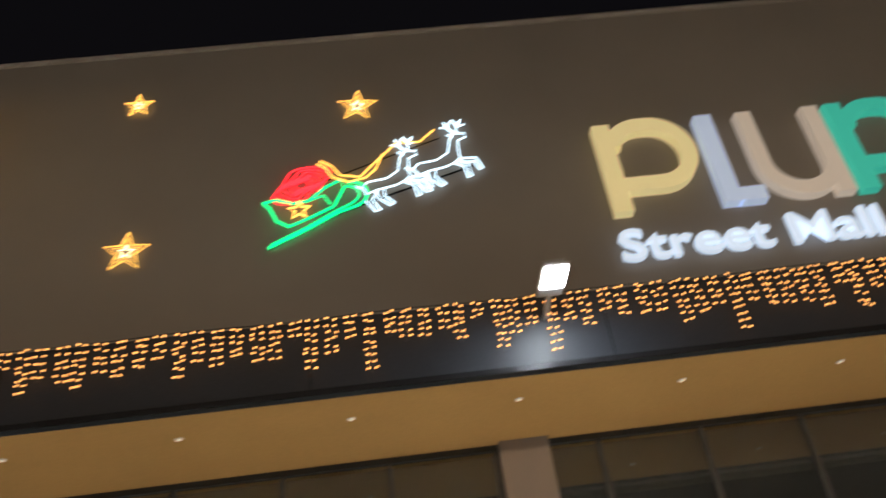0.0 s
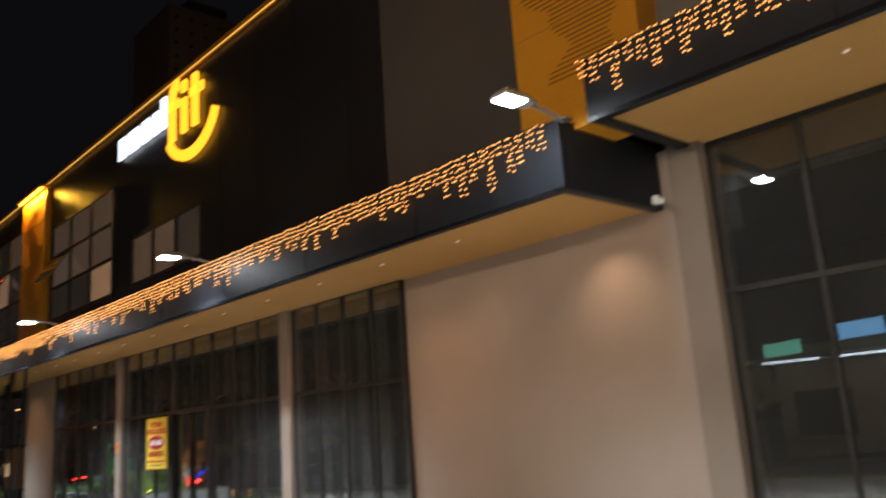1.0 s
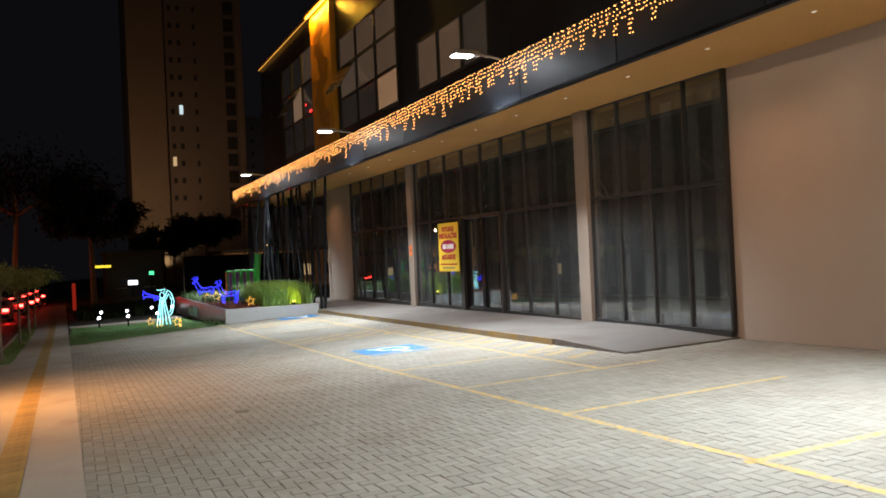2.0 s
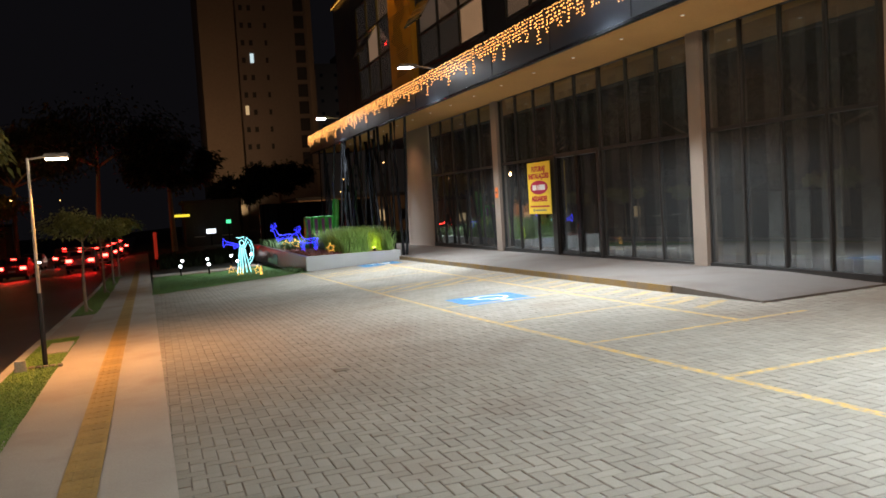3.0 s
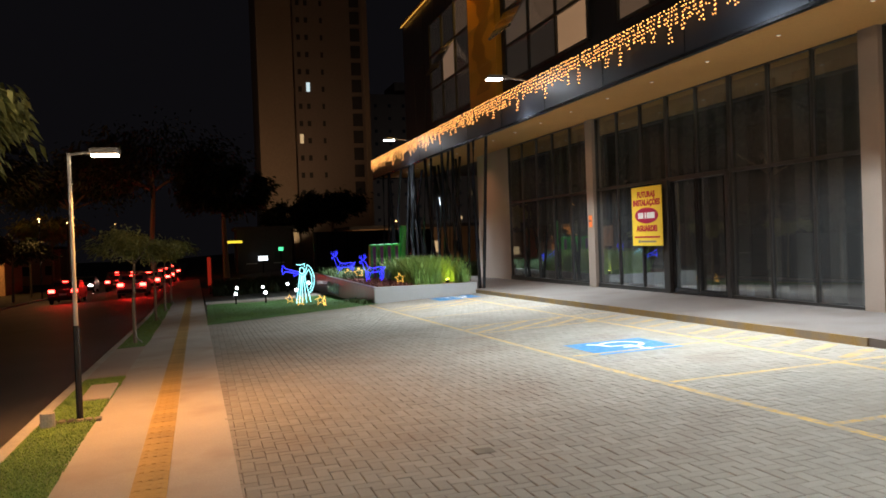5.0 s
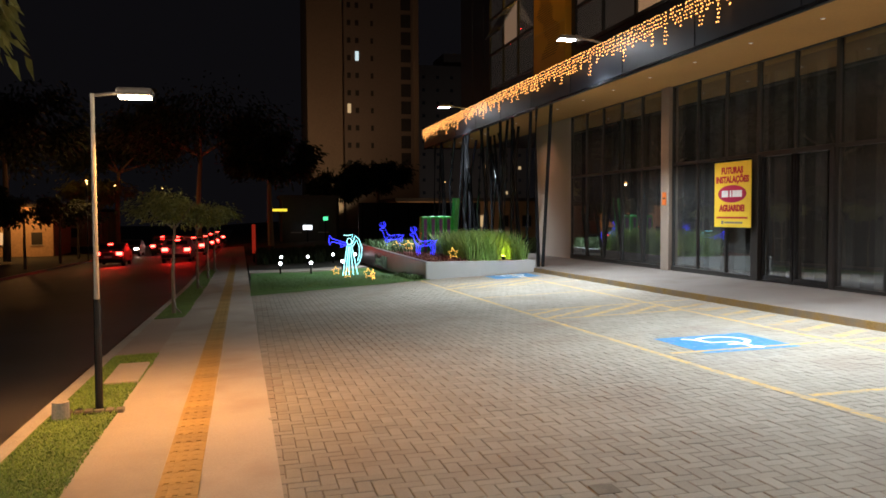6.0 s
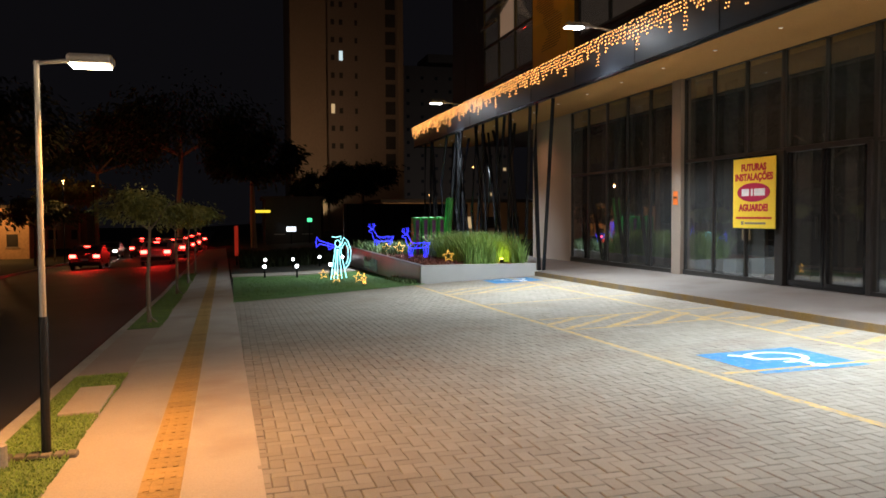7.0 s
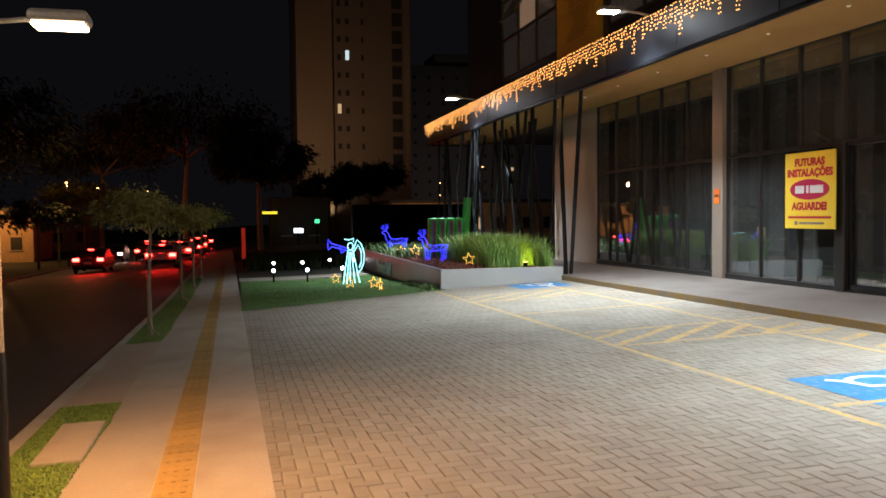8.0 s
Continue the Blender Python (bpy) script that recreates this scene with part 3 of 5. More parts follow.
def lettering(name, text, size, place, rot, material, label="", parent=None, depth=0.03, category="lettering", bold=0.0, spacing=1.0, align="LEFT"):
    cu = bpy.data.curves.new(name, "FONT")
    cu.body, cu.size, cu.extrude, cu.offset, cu.space_character, cu.align_x, cu.resolution_u = text, size, depth, bold, spacing, align, 3
    tmp = bpy.data.objects.new("scrap_text", cu)
    scene.collection.objects.link(tmp)
    bpy.context.view_layer.update()
    me = bpy.data.meshes.new_from_object(tmp.evaluated_get(bpy.context.evaluated_depsgraph_get()))
    bpy.data.objects.remove(tmp)
    me.materials.clear()
    me.materials.append(material)
    ob = new(name, me)
    if parent:
        ob.parent = parent
    ob.matrix_local = pose(*place, *rot)
    if label:
        tagged(ob, label, category if not parent else "")
    return ob


def split_letters(ob, label, category):
    """Turns one lettering mesh into a thing with a part for each letter."""
    host = thing(ob.name, (0, 0, 0), 0, label, category)
    host.matrix_world = ob.matrix_world.copy()
    host.matrix_basis = ob.matrix_basis.copy()
    bm = bmesh.new()
    bm.from_mesh(ob.data)
    bmesh.ops.remove_doubles(bm, verts=bm.verts[:], dist=0.0002)
    left = set(bm.verts)
    while left:
        todo, found = [left.pop()], []
        while todo:
            v = todo.pop()
            found.append(v)
            for e in v.link_edges:
                w = e.other_vert(v)
                if w in left:
                    left.discard(w)
                    todo.append(w)
        index = {v: i for i, v in enumerate(found)}
        me = bpy.data.meshes.new("letter")
        me.from_pydata([tuple(v.co) for v in found], [], [[index[v] for v in f.verts] for f in bm.faces if f.verts[0] in index])
        me.materials.append(ob.data.materials[0])
        piece = new("letter", me)
        piece.parent = host
    bm.free()
    bpy.data.objects.remove(ob)


wall_text = lettering("sign_lettering", "Street Mall", 0.585, (2.97, 7.80, 6.87), (90, 0, 0), M_white_sign, depth=0.05, bold=0.006, spacing=1.0)
for v in wall_text.data.vertices:
    v.co.x *= 1.27
split_letters(wall_text, "glowing white raised sign lettering on the wall", "lettering")

M_white_logo = glow("white_logo_face", (0.80, 0.88, 1.0), 1.7)
# logo of the upper gym, as plain shapes
logo = thing("gym_logo", (-23.5, 7.78, 9.12), 0, "glowing white and orange logo shapes on black cladding", "logo")
for k, (w, h) in enumerate(((0.55, 0.62), (0.85, 0.62), (0.62, 0.62), (0.42, 0.62), (0.36, 0.86))):
    x = (0.0, 0.65, 1.62, 2.36, 2.88)[k]
    part("white_bar", stroke([(x + w / 2, 0.82), (x + w / 2, 0.82 + h)], w * 0.84, 0.06), M_white_logo, logo, "glowing white bar")
part("orange_stem", stroke([(3.55, 0.30), (3.55, 1.45)] + arc(3.85, 1.45, 0.30, 0.32, 180, 80, 6), 0.30, 0.08), M_orange_sign, logo, "glowing orange shape")
part("orange_cross_bar", stroke([(3.35, 1.25), (3.95, 1.25)], 0.22, 0.07), M_orange_sign, logo)
part("orange_bar", stroke([(4.25, 0.35), (4.25, 1.25)], 0.28, 0.08), M_orange_sign, logo)
part("orange_dot", stroke([(4.25, 1.45), (4.25, 1.72)], 0.28, 0.08), M_orange_sign, logo)
part("orange_bar", stroke([(4.85, 0.35), (4.85, 1.7)], 0.28, 0.08), M_orange_sign, logo)
part("orange_cross_bar", stroke([(4.6, 1.25), (5.3, 1.25)], 0.22, 0.07), M_orange_sign, logo)
part("orange_smile", stroke(arc(4.6, 0.75, 1.35, 1.05, 205, 345, 16), 0.26, 0.08), M_orange_sign, logo)

# ---- upper windows ----
M_room = pane_glass("window_glass", (0.9, 0.9, 0.88), 0.0, 0.03)


def upper_window(name, x0, x1, z0, z1, cols, rows, lit, half, awning=None):
    w = thing(name, (x0, 7.9, z0), 0, "black framed window band with some lit rooms", "window", "", "structure")
    W, H = x1 - x0, z1 - z0
    part("reveal", box(0, W, -0.012, -0.004, 0, H), M_black, w)
    cw, ch = W / cols, H / rows
    for c in range(cols):
        for r in range(rows):
            a, b = c * cw + 0.05, r * ch + 0.05
            material = M_lit_room if (c, r) in lit else M_half_room if (c, r) in half else M_dim_room
            part("blind", box(a, a + cw - 0.1, -0.03, -0.016, b, b + ch - 0.1), material, w)
            if awning == (c, r):
                s = part("sash", box(a, a + cw - 0.1, -0.02, 0.02, -(ch - 0.1), 0), M_room, w, "open tilted sash")
                s.matrix_local = pose(0, -0.08, b + ch - 0.1, -32, 0, 0)
                part("sash_frame", box(a, a + cw - 0.1, -0.03, 0.03, -(ch - 0.1), -(ch - 0.16)), M_frame, s)
            else:
                part("pane", box(a, a + cw - 0.1, -0.045, -0.038, b, b + ch - 0.1), M_room, w)
    for c in range(cols + 1):
        part("mullion", box(c * cw - 0.05, c * cw + 0.05, -0.09, 0.0, 0, H, 0.006), M_frame, w)
    for r in range(rows + 1):
        part("transom", box(0, W, -0.08, -0.002, r * ch - 0.045, r * ch + 0.045, 0.006), M_frame, w)


upper_window("window_1", -29.3, -23.9, 6.15, 9.3, 3, 3, {(2, 0)}, {(2, 1), (1, 1), (0, 2), (1, 2), (2, 2)}, (0, 1))
upper_window("window_2", -22.5, -18.4, 6.15, 7.45, 3, 1, set(), {(0, 0), (1, 0)})
upper_window("window_3", -37.5, -32.6, 6.15, 10.0, 3, 3, set(), {(1, 1), (2, 2)}, (1, 1))

# ---- shop windows ----
def shopfront(name, x0, x1, z0, z1, count, bar, y=GLASS_Y, door=()):
    w = thing(name, (x0, y, 0), 0, "dark reflecting shop window with slim aluminium frames", "window", "", "structure")
    cw = (x1 - x0) / count
    for c in range(count):
        a = c * cw
        p = part("pane", box(a + 0.03, a + cw - 0.03, 0.0, 0.012, z0 + 0.05, bar - 0.03), M_glass, w)
        q = part("pane", box(a + 0.03, a + cw - 0.03, 0.0, 0.012, bar + 0.03, z1), M_glass, w)
        p.visible_shadow = q.visible_shadow = False
    for c in range(count + 1):
        thick = 0.05 if c in door else 0.028
        part("mullion", box(c * cw - thick, c * cw + thick, -0.035, 0.06, z0, z1, 0.004), M_frame, w)
    part("transom", box(0, x1 - x0, -0.033, 0.05, bar - 0.035, bar + 0.035, 0.004), M_frame, w)
    part("sill", box(0, x1 - x0, -0.06, 0.06, z0 - 0.15, z0 + 0.05, 0.006), M_frame, w)
    part("head", box(0, x1 - x0, -0.034, 0.055, z1 - 0.02, z1 + 0.09, 0.006), M_frame, w)
    return w


shopfront("window_4", -33.0, -26.88, 0.22, 4.68, 5, 2.76)
shopfront("window_5", -26.48, -17.2, 0.24, 4.68, 8, 2.78, door=(3, 5))
shopfront("window_6", -16.8, -12.9, 0.26, 4.68, 4, 2.80)
shopfront("window_7", -6.32, 14.0, 0.55, 5.36, 16, 3.35, 9.35)
for k, (a, b) in enumerate(((-26.88, -26.48), (-17.2, -16.8))):
    solid("column", (a, b, 9.12, 9.5, -0.5, 4.78), M_column, "slim grey rendered column between windows", "column", 0.012)
solid("column", (1.35, 1.95, 9.2, 9.6, -0.5, 5.5), M_column, "grey rendered column between windows", "column", 0.012)

# door in the middle bay
door = thing("door_1", (-22.95, GLASS_Y - 0.04, 0.22), 0, "dark glazed double door with black frame", "door", "", "structure")
part("jamb", box(-0.12, 0.12, -0.10, 0.08, 0, 2.55, 0.008), M_black, door)
part("jamb", box(2.15, 2.25, -0.05, 0.08, 0, 2.55, 0.008), M_black, door)
for x in (0.14, 1.15):
    leaf = part("leaf", box(x, x + 0.06, -0.03, 0.03, 0.02, 2.5, 0.004), M_steel, door)
    part("leaf_stile", box(x + 0.92, x + 0.98, -0.03, 0.03, 0.02, 2.5, 0.004), M_steel, leaf)
    part("leaf_rail", box(x + 0.06, x + 0.92, -0.03, 0.03, 0.02, 0.12, 0.004), M_steel, leaf)
    part("pull_handle", rope([(x + 0.86, -0.07, 0.9), (x + 0.86, -0.07, 1.3)], 0.014, 8), M_frame, leaf)
part("head", box(0, 2.2, -0.05, 0.08, 2.5, 2.6, 0.008), M_black, door)

# hanging sheets and small ballast blocks behind the glass
M_film = mat("dark_film", (0.13, 0.125, 0.115), 0.6, vary=0.4, scale=1.2, fine=8)
rnd = random.Random(11)
x = -32.7
while x < -13.2:
    w = rnd.uniform(0.28, 0.5)
    b = box(x, x + w, 10.1, 10.13, 0.2, 4.6)
    tagged(link("hanging_sheet", b, M_film), "dark plastic sheet hanging from ceiling to floor inside the shop", "sheet", "hanging sheets")
    x += w + rnd.uniform(0.25, 0.6)
for x in (-15.85, -14.9, -13.9, -19.6, -18.5, -20.6, -29.5, -30.8):
    tagged(link("ballast_block", box(x - 0.13, x + 0.13, 9.36, 9.56, 0.14, 0.52, 0.02), M_inside), "small dark block standing on the shop floor behind the glass", "block", "ballast blocks")

# poster on the glass
poster = thing("poster", (-24.29, 9.03, 1.29), 0, "yellow poster with red lettering fixed to the shop window", "poster")
M_poster = mat("poster_yellow", (0.85, 0.60, 0.04), 0.6, vary=0.05, scale=2, fine=20, bump=0.0)
M_red_ink = mat("poster_red", (0.50, 0.02, 0.03), 0.6, vary=0, bump=0)
part("board", box(0, 1.34, 0, 0.02, 0, 1.385, 0.004), M_poster, poster)
part("fixing", box(0.3, 0.4, 0.02, 0.2, 0.6, 0.7), M_frame, poster)
part("fixing", box(0.95, 1.05, 0.02, 0.2, 0.6, 0.7), M_frame, poster)
for text, z, s in (("FUTURAS", 1.14, 0.185), ("INSTALAÇÕES", 0.95, 0.185), ("AGUARDE!", 0.345, 0.185)):
    lettering("lettering", text, s, (0.67, -0.004, z), (90, 0, 0), M_red_ink, "red lettering", poster, 0.002, bold=0.010, spacing=1.02, align="CENTER")
oval = bmesh.new()
bmesh.ops.create_cone(oval, cap_ends=True, segments=36, radius1=0.5, radius2=0.5, depth=0.006)
bmesh.ops.transform(oval, matrix=pose(0.67, -0.004, 0.71, 90, 0, 0) @ Matrix.Diagonal((1.04, 0.37, 1, 1)), verts=oval.verts)
part("oval", oval, mat("poster_oval", (0.45, 0.01, 0.06), 0.6, vary=0, bump=0), poster, "dark red oval")
for a, b in ((0.30, 0.54), (0.60, 0.66), (0.70, 1.04)):
    part("oval_bar", box(a, b, -0.011, -0.008, 0.64, 0.78), M_white_paint, poster, "white bar")
part("small_print", box(0.10, 1.24, -0.004, -0.001, 0.185, 0.225), M_red_ink, poster)
part("small_print", box(0.40, 1.06, -0.004, -0.001, 0.08, 0.12), M_column, poster)
part("small_mark", box(0.28, 0.36, -0.004, -0.001, 0.065, 0.135), M_column, poster)
# orange tag on the column
tag = thing("warning_tag", (-26.68, 9.105, 1.95), 0, "small orange notice on the grey column", "notice")
part("sheet", box(-0.1, 0.1, 0, 0.012, -0.16, 0.16, 0.004), mat("orange_notice", (0.75, 0.16, 0.02), 0.6, vary=0.1, bump=0), tag)
part("print_line", box(-0.07, 0.07, -0.003, 0.0, -0.01, 0.03), M_frame, tag)

# camera under the canopy corner
cctv = thing("security_camera", (-6.95, 8.95, 4.72), 35, "white bullet security camera under the canopy", "security camera")
part("mount", box(-0.05, 0.05, -0.02, 0.12, -0.03, 0.05, 0.01), M_white_paint, cctv)
part("barrel", tube((0, 0, -0.04), (0.05, -0.26, -0.10), 0.045, 0.045, 12), M_white_paint, cctv)

# entrance steps
entry = tagged(link("entrance_steps", box(-7.2, 14, 8.25, 9.34, -0.3, 0.46, 0.01), M_walk), "pale concrete entrance steps below the glass", "steps", "", "structure")
part("upper_step", box(-6.7, 14, 8.62, 9.34, 0.46, 0.62, 0.01), M_walk, entry)

# ---- steel lattice under the canopy's end ----
rnd = random.Random(5)
lattice = thing("steel_lattice", (-30.6, 7.2, 0), 0, "black steel tubes leaning across one another under the canopy", "lattice", "", "structure")
for row, y in enumerate((0.0, 1.2)):
    for k in range(10 - 4 * row):
        a = -k * (1.45 + row * 0.2) - row * 5.5 + rnd.uniform(-0.2, 0.2)
        m = a + rnd.uniform(-1.0, 1.0)
        t = m + rnd.uniform(-1.1, 1.1)
        if k == 0 and row == 0:
            a, m, t = 0.15, -0.2, -0.05
        h = rnd.uniform(1.4, 3.4)
        part("tube", rope([(a, y, -0.5), (m, y, h), (t, y, 4.75)], 0.055, 10), M_steel, lattice)
        part("tube", rope([(a - 0.05, y + 0.1, -0.5), (a + rnd.uniform(-1.5, 1.5), y + 0.1, 4.75)], 0.05, 10), M_steel, lattice)

# ---- planter ----
planter = thing("planter", (-30.25, 3.82, 0), 0, "long pale planter bed with dark side and low plants", "planter", "", "structure")
part("front_wall", box(-0.15, 0, 0, 3.2, -0.6, 0.27, 0.012), M_planter, planter)
part("side_wall", box(-14.5, -0.152, 0, 0.15, -1.0, 0.268, 0.012), M_planter_side, planter, "dark polished side")
part("back_wall", box(-14.5, -0.152, 3.05, 3.2, -0.8, 0.266, 0.012), M_planter, planter)
part("end_wall", box(-14.65, -14.5, 0, 3.2, -1.0, 0.266, 0.012), M_planter, planter)
soil = bmesh.new()
bmesh.ops.create_grid(soil, x_segments=40, y_segments=10, size=0.5)
for v in soil.verts:
    v.co = Vector((-7.3 + v.co.x * 14.3, 1.6 + v.co.y * 2.88, 0.20 + 0.06 * noise.noise(Vector((v.co.x * 30, v.co.y * 8, 0)))))
part("soil", soil, mat("mulch", (0.10, 0.06, 0.045), 0.95, vary=0.5, scale=6, fine=60, bump=0.9), planter, "brown mulch")
lettering("planter_lettering", "Street Mall", 0.60, (-9.3, -0.03, -0.34), (90, 0, 0), M_white_paint, "pale raised lettering", planter, 0.02, bold=0.006)


def blades(n, area, h0, h1, width, rnd, bend=0.4, ground=None):
    """Many narrow leaves as one mesh."""
    verts, faces = [], []
    for _ in range(n):
        x, y = area(rnd)
        z = ground(x, y) if ground else 0.0
        h, a = rnd.uniform(h0, h1), rnd.uniform(0, math.tau)
        b = h * bend * rnd.uniform(0.3, 1.0)
        ca, sa = math.cos(a), math.sin(a)
        w = width * rnd.uniform(0.7, 1.2)
        base = len(verts)
        for f, lean, ww in ((0, 0, 1.0), (0.55, 0.28, 0.9), (1.0, 1.0, 0.08)):
            cx, cy, cz = x + ca * b * lean, y + sa * b * lean, z + h * f * (1 - 0.12 * lean)
            verts += [(cx - sa * w * ww, cy + ca * w * ww, cz), (cx + sa * w * ww, cy - ca * w * ww, cz)]
        faces += [(base, base + 1, base + 3, base + 2), (base + 2, base + 3, base + 5, base + 4)]
    me = bpy.data.meshes.new("blades")
    me.from_pydata(verts, [], faces)
    return me


def stuff(name, me, material, label, category, place=(0, 0, 0)):
    me.materials.append(material)
    ob = new(name, me)
    ob.location = place
    return tagged(ob, label, category, "", "stuff")


M_blade = mat("long_grass", (0.24, 0.40, 0.10), 0.6, vary=0.5, scale=2, fine=12, bump=0.0, piece="island")
M_lawn_blade = mat("lawn_blade", (0.075, 0.165, 0.038), 0.8, vary=0.4, scale=2, fine=12, bump=0.0, piece="island")
M_low = mat("low_plants", (0.07, 0.12, 0.04), 0.7, vary=0.6, scale=3, fine=15, bump=0.0, piece="island")
M_red_leaf = mat("red_leaf", (0.20, 0.07, 0.05), 0.7, vary=0.5, scale=3, fine=15, bump=0.0, piece="island")
stuff("ornamental_grass", blades(6500, lambda r: (lambda x, y: (x, y) if not (x > -32.35 and 6.1 < y < 6.75) else (x - 1.4, y))(r.uniform(-35.5, -30.75), r.uniform(5.2, 6.95)), 0.42, 1.04, 0.011, random.Random(1), 0.75), M_blade, "tall green ornamental grass growing in the planter", "grass", (0, 0, 0.2))
stuff("ground_cover", blades(2600, lambda r: (r.uniform(-44, -36), r.uniform(4.0, 6.8)), 0.15, 0.45, 0.02, random.Random(2), 0.8), M_low, "low green plants growing in the planter", "plants", (0, 0, 0.2))
stuff("red_ground_cover", blades(2200, lambda r: (r.uniform(-38, -30.7), r.uniform(4.0, 5.4)), 0.05, 0.16, 0.015, random.Random(3), 0.9), M_red_leaf, "low reddish plants growing in the planter", "plants", (0, 0, 0.2))
stuff("border_plants", blades(420, lambda r: (-30.4 - 3.0 * r.random() ** 1.7, r.uniform(3.45, 3.75)), 0.05, 0.17, 0.02, random.Random(4), 0.8, gz), M_low, "low plants growing along the planter's foot", "plants")

M_purple_gloss = mat("purple_gloss", (0.20, 0.09, 0.30), 0.2, metal=0.3, vary=0.3, scale=2, fine=20, bump=0.02)
M_green_metal = mat("green_gloss", (0.06, 0.36, 0.10), 0.22, metal=0.0, vary=0.3, scale=1.5, fine=20, bump=0.02)
sign3d = thing("garden_sign", (-36.0, 4.85, 0.2), 8, "glossy green upright rounded sign blocks in the planter", "sign")
for k in range(4):
    part("block", box(-0.16, 0.16, k * 0.29, k * 0.29 + 0.26, 0, 1.32, 0.07), M_green_metal, sign3d)
    part("face", box(0.158, 0.172, k * 0.29 + 0.07, k * 0.29 + 0.19, 0.08, 1.22, 0.004), M_purple_gloss, sign3d, "glossy purple face")
part("tall_block", rope([(0, 1.22, 0), (0, 1.25, 0.6), (0, 1.32, 1.5), (0, 1.36, 1.95)], 0.13, 12), M_green_metal, sign3d)

standing_reindeer((-34.4, 4.66, 0.24), -98, 0.73, "blue rope-light reindeer standing in the planter", "planter reindeer")
standing_reindeer((-40.3, 4.62, 0.24), -98, 0.80, "blue rope-light reindeer standing in the planter", "planter reindeer")
for place, r in (((-31.7, 4.95, 0.43), 0.17), ((-36.6, 4.55, 0.48), 0.20), ((-38.2, 4.4, 0.42), 0.16)):
    star(place, r, 0.1, 75, False, "yellow rope-light star on a stake in the planter", "planter stars")
for place, a in (((-32.3, 2.5, 0), 75), ((-31.1, 2.47, 0), 10), ((-36.4, 1.95, 0), 80), ((-33.4, 2.0, 0), 70)):
    star((place[0], place[1], gz(place[0], place[1]) + 0.19), 0.16, 0.1, a, False, "yellow rope-light star standing on the lawn", "lawn stars")

up_light = thing("garden_uplight", (-31.4, 6.42, 0.24), 0, "small yellow garden uplight in the grass", "garden light")
part("body", tube((0, 0, -0.05), (0, 0, 0.10), 0.05, 0.06, 12), M_steel, up_light)
part("lens", tube((0, 0, 0.10), (0, 0, 0.11), 0.05, 0.05, 12), glow("yellow_lens", (1.0, 0.8, 0.1), 20), up_light)
lamp("uplight_beam", "SPOT", (-31.45, 6.42, 0.38), (-32.3, 6.47, 0.45), 45, (1.0, 0.85, 0.15), angle=110, blend=0.8, size=0.03)

# trumpet figure of rope light, one plain shape
ang = bmesh.new()
for pts, k in (([(-0.25, 0.0), (-0.08, 0.95), (0.08, 0.95), (0.30, 0.02)], 0), ([(-0.02, 0.0), (0.0, 0.9)], 0), ([(0.14, 0.0), (0.04, 0.9)], 0), ([(-0.14, 0.0), (-0.03, 0.9)], 0),
               ([(-0.25, 0.0), (0.30, 0.02)], 0), (arc(0.0, 1.06, 0.09, 0.10, 0, 360, 14), 0), ([(-0.2, 1.26), (-0.05, 1.24), (0.12, 1.28), (0.10, 1.18)], 0),
               ([(0.10, 0.98), (0.22, 1.24), (0.36, 1.12), (0.46, 0.85), (0.44, 0.60), (0.36, 0.42), (0.26, 0.32)], 0), ([(0.12, 0.9), (0.26, 1.1), (0.36, 0.9), (0.36, 0.62), (0.28, 0.45)], 0)):
    ang = rope([(0, x * 0.85, z) for x, z in pts], 0.012, 6, ang)
first = len(ang.faces)
for pts in ([(-0.08, 1.0), (-0.62, 1.15)], [(-0.08, 0.94), (-0.62, 1.06)], [(-0.62, 1.15), (-0.72, 1.26), (-0.74, 1.10), (-0.72, 0.96), (-0.62, 1.06)], [(-0.1, 0.97), (-0.3, 0.88), (-0.34, 1.05)]):
    ang = rope([(0, x * 0.85, z) for x, z in pts], 0.012, 6, ang)
ang.faces.ensure_lookup_table()
for i in range(first, len(ang.faces)):
    ang.faces[i].material_index = 1
figure = link("trumpet_figure_light", ang, [M_neon_aqua, M_neon_blue])
figure.location = (-36.2, 2.4, gz(-36.2, 2.4) - 0.01)
figure.scale = (1.11, 1.11, 1.11)
tagged(figure, "pale aqua rope-light figure with a blue trumpet standing on the lawn", "light decoration")

# garden bollards
bol = thing("garden_bollard", (-38.7, 0.15, gz(-38.7, 0.15)), 0, "short black garden bollard with glowing white globe", "garden light", "garden bollards")
part("post", tube((0, 0, -0.05), (0, 0, 0.30), 0.035, 0.03, 10), M_steel, bol)
part("collar", tube((0, 0, 0.30), (0, 0, 0.33), 0.05, 0.05, 12), M_steel, bol)
globe = bmesh.new()
bmesh.ops.create_uvsphere(globe, u_segments=14, v_segments=10, radius=0.062)
bmesh.ops.translate(globe, verts=globe.verts, vec=(0, 0, 0.40))
part("globe", globe, glow("globe_white", (0.92, 0.96, 1.0), 9.0), bol, "glowing white globe", True)
for x, y in ((-38.5, 1.25), (-37.9, 2.35), (-44.8, 0.4), (-44.7, 1.55), (-45.0, 2.7), (-43.5, 3.5)):
    copy_thing(bol, pose(x, y, gz(x, y) + 0.02))
stuff("lawn_grass", blades(9000, lambda r: (r.uniform(-39, -29.9), r.uniform(-0.7, 3.6)), 0.015, 0.045, 0.008, random.Random(9), 1.0, gz), M_lawn_blade, "short lawn grass", "grass")
sheet("garden_path", steps(-41.5, -39.6, 4), lambda x: -0.7 + sk(x), lambda x: 3.8, 0.04, M_walk, 0.2, "pale concrete garden path", "path")
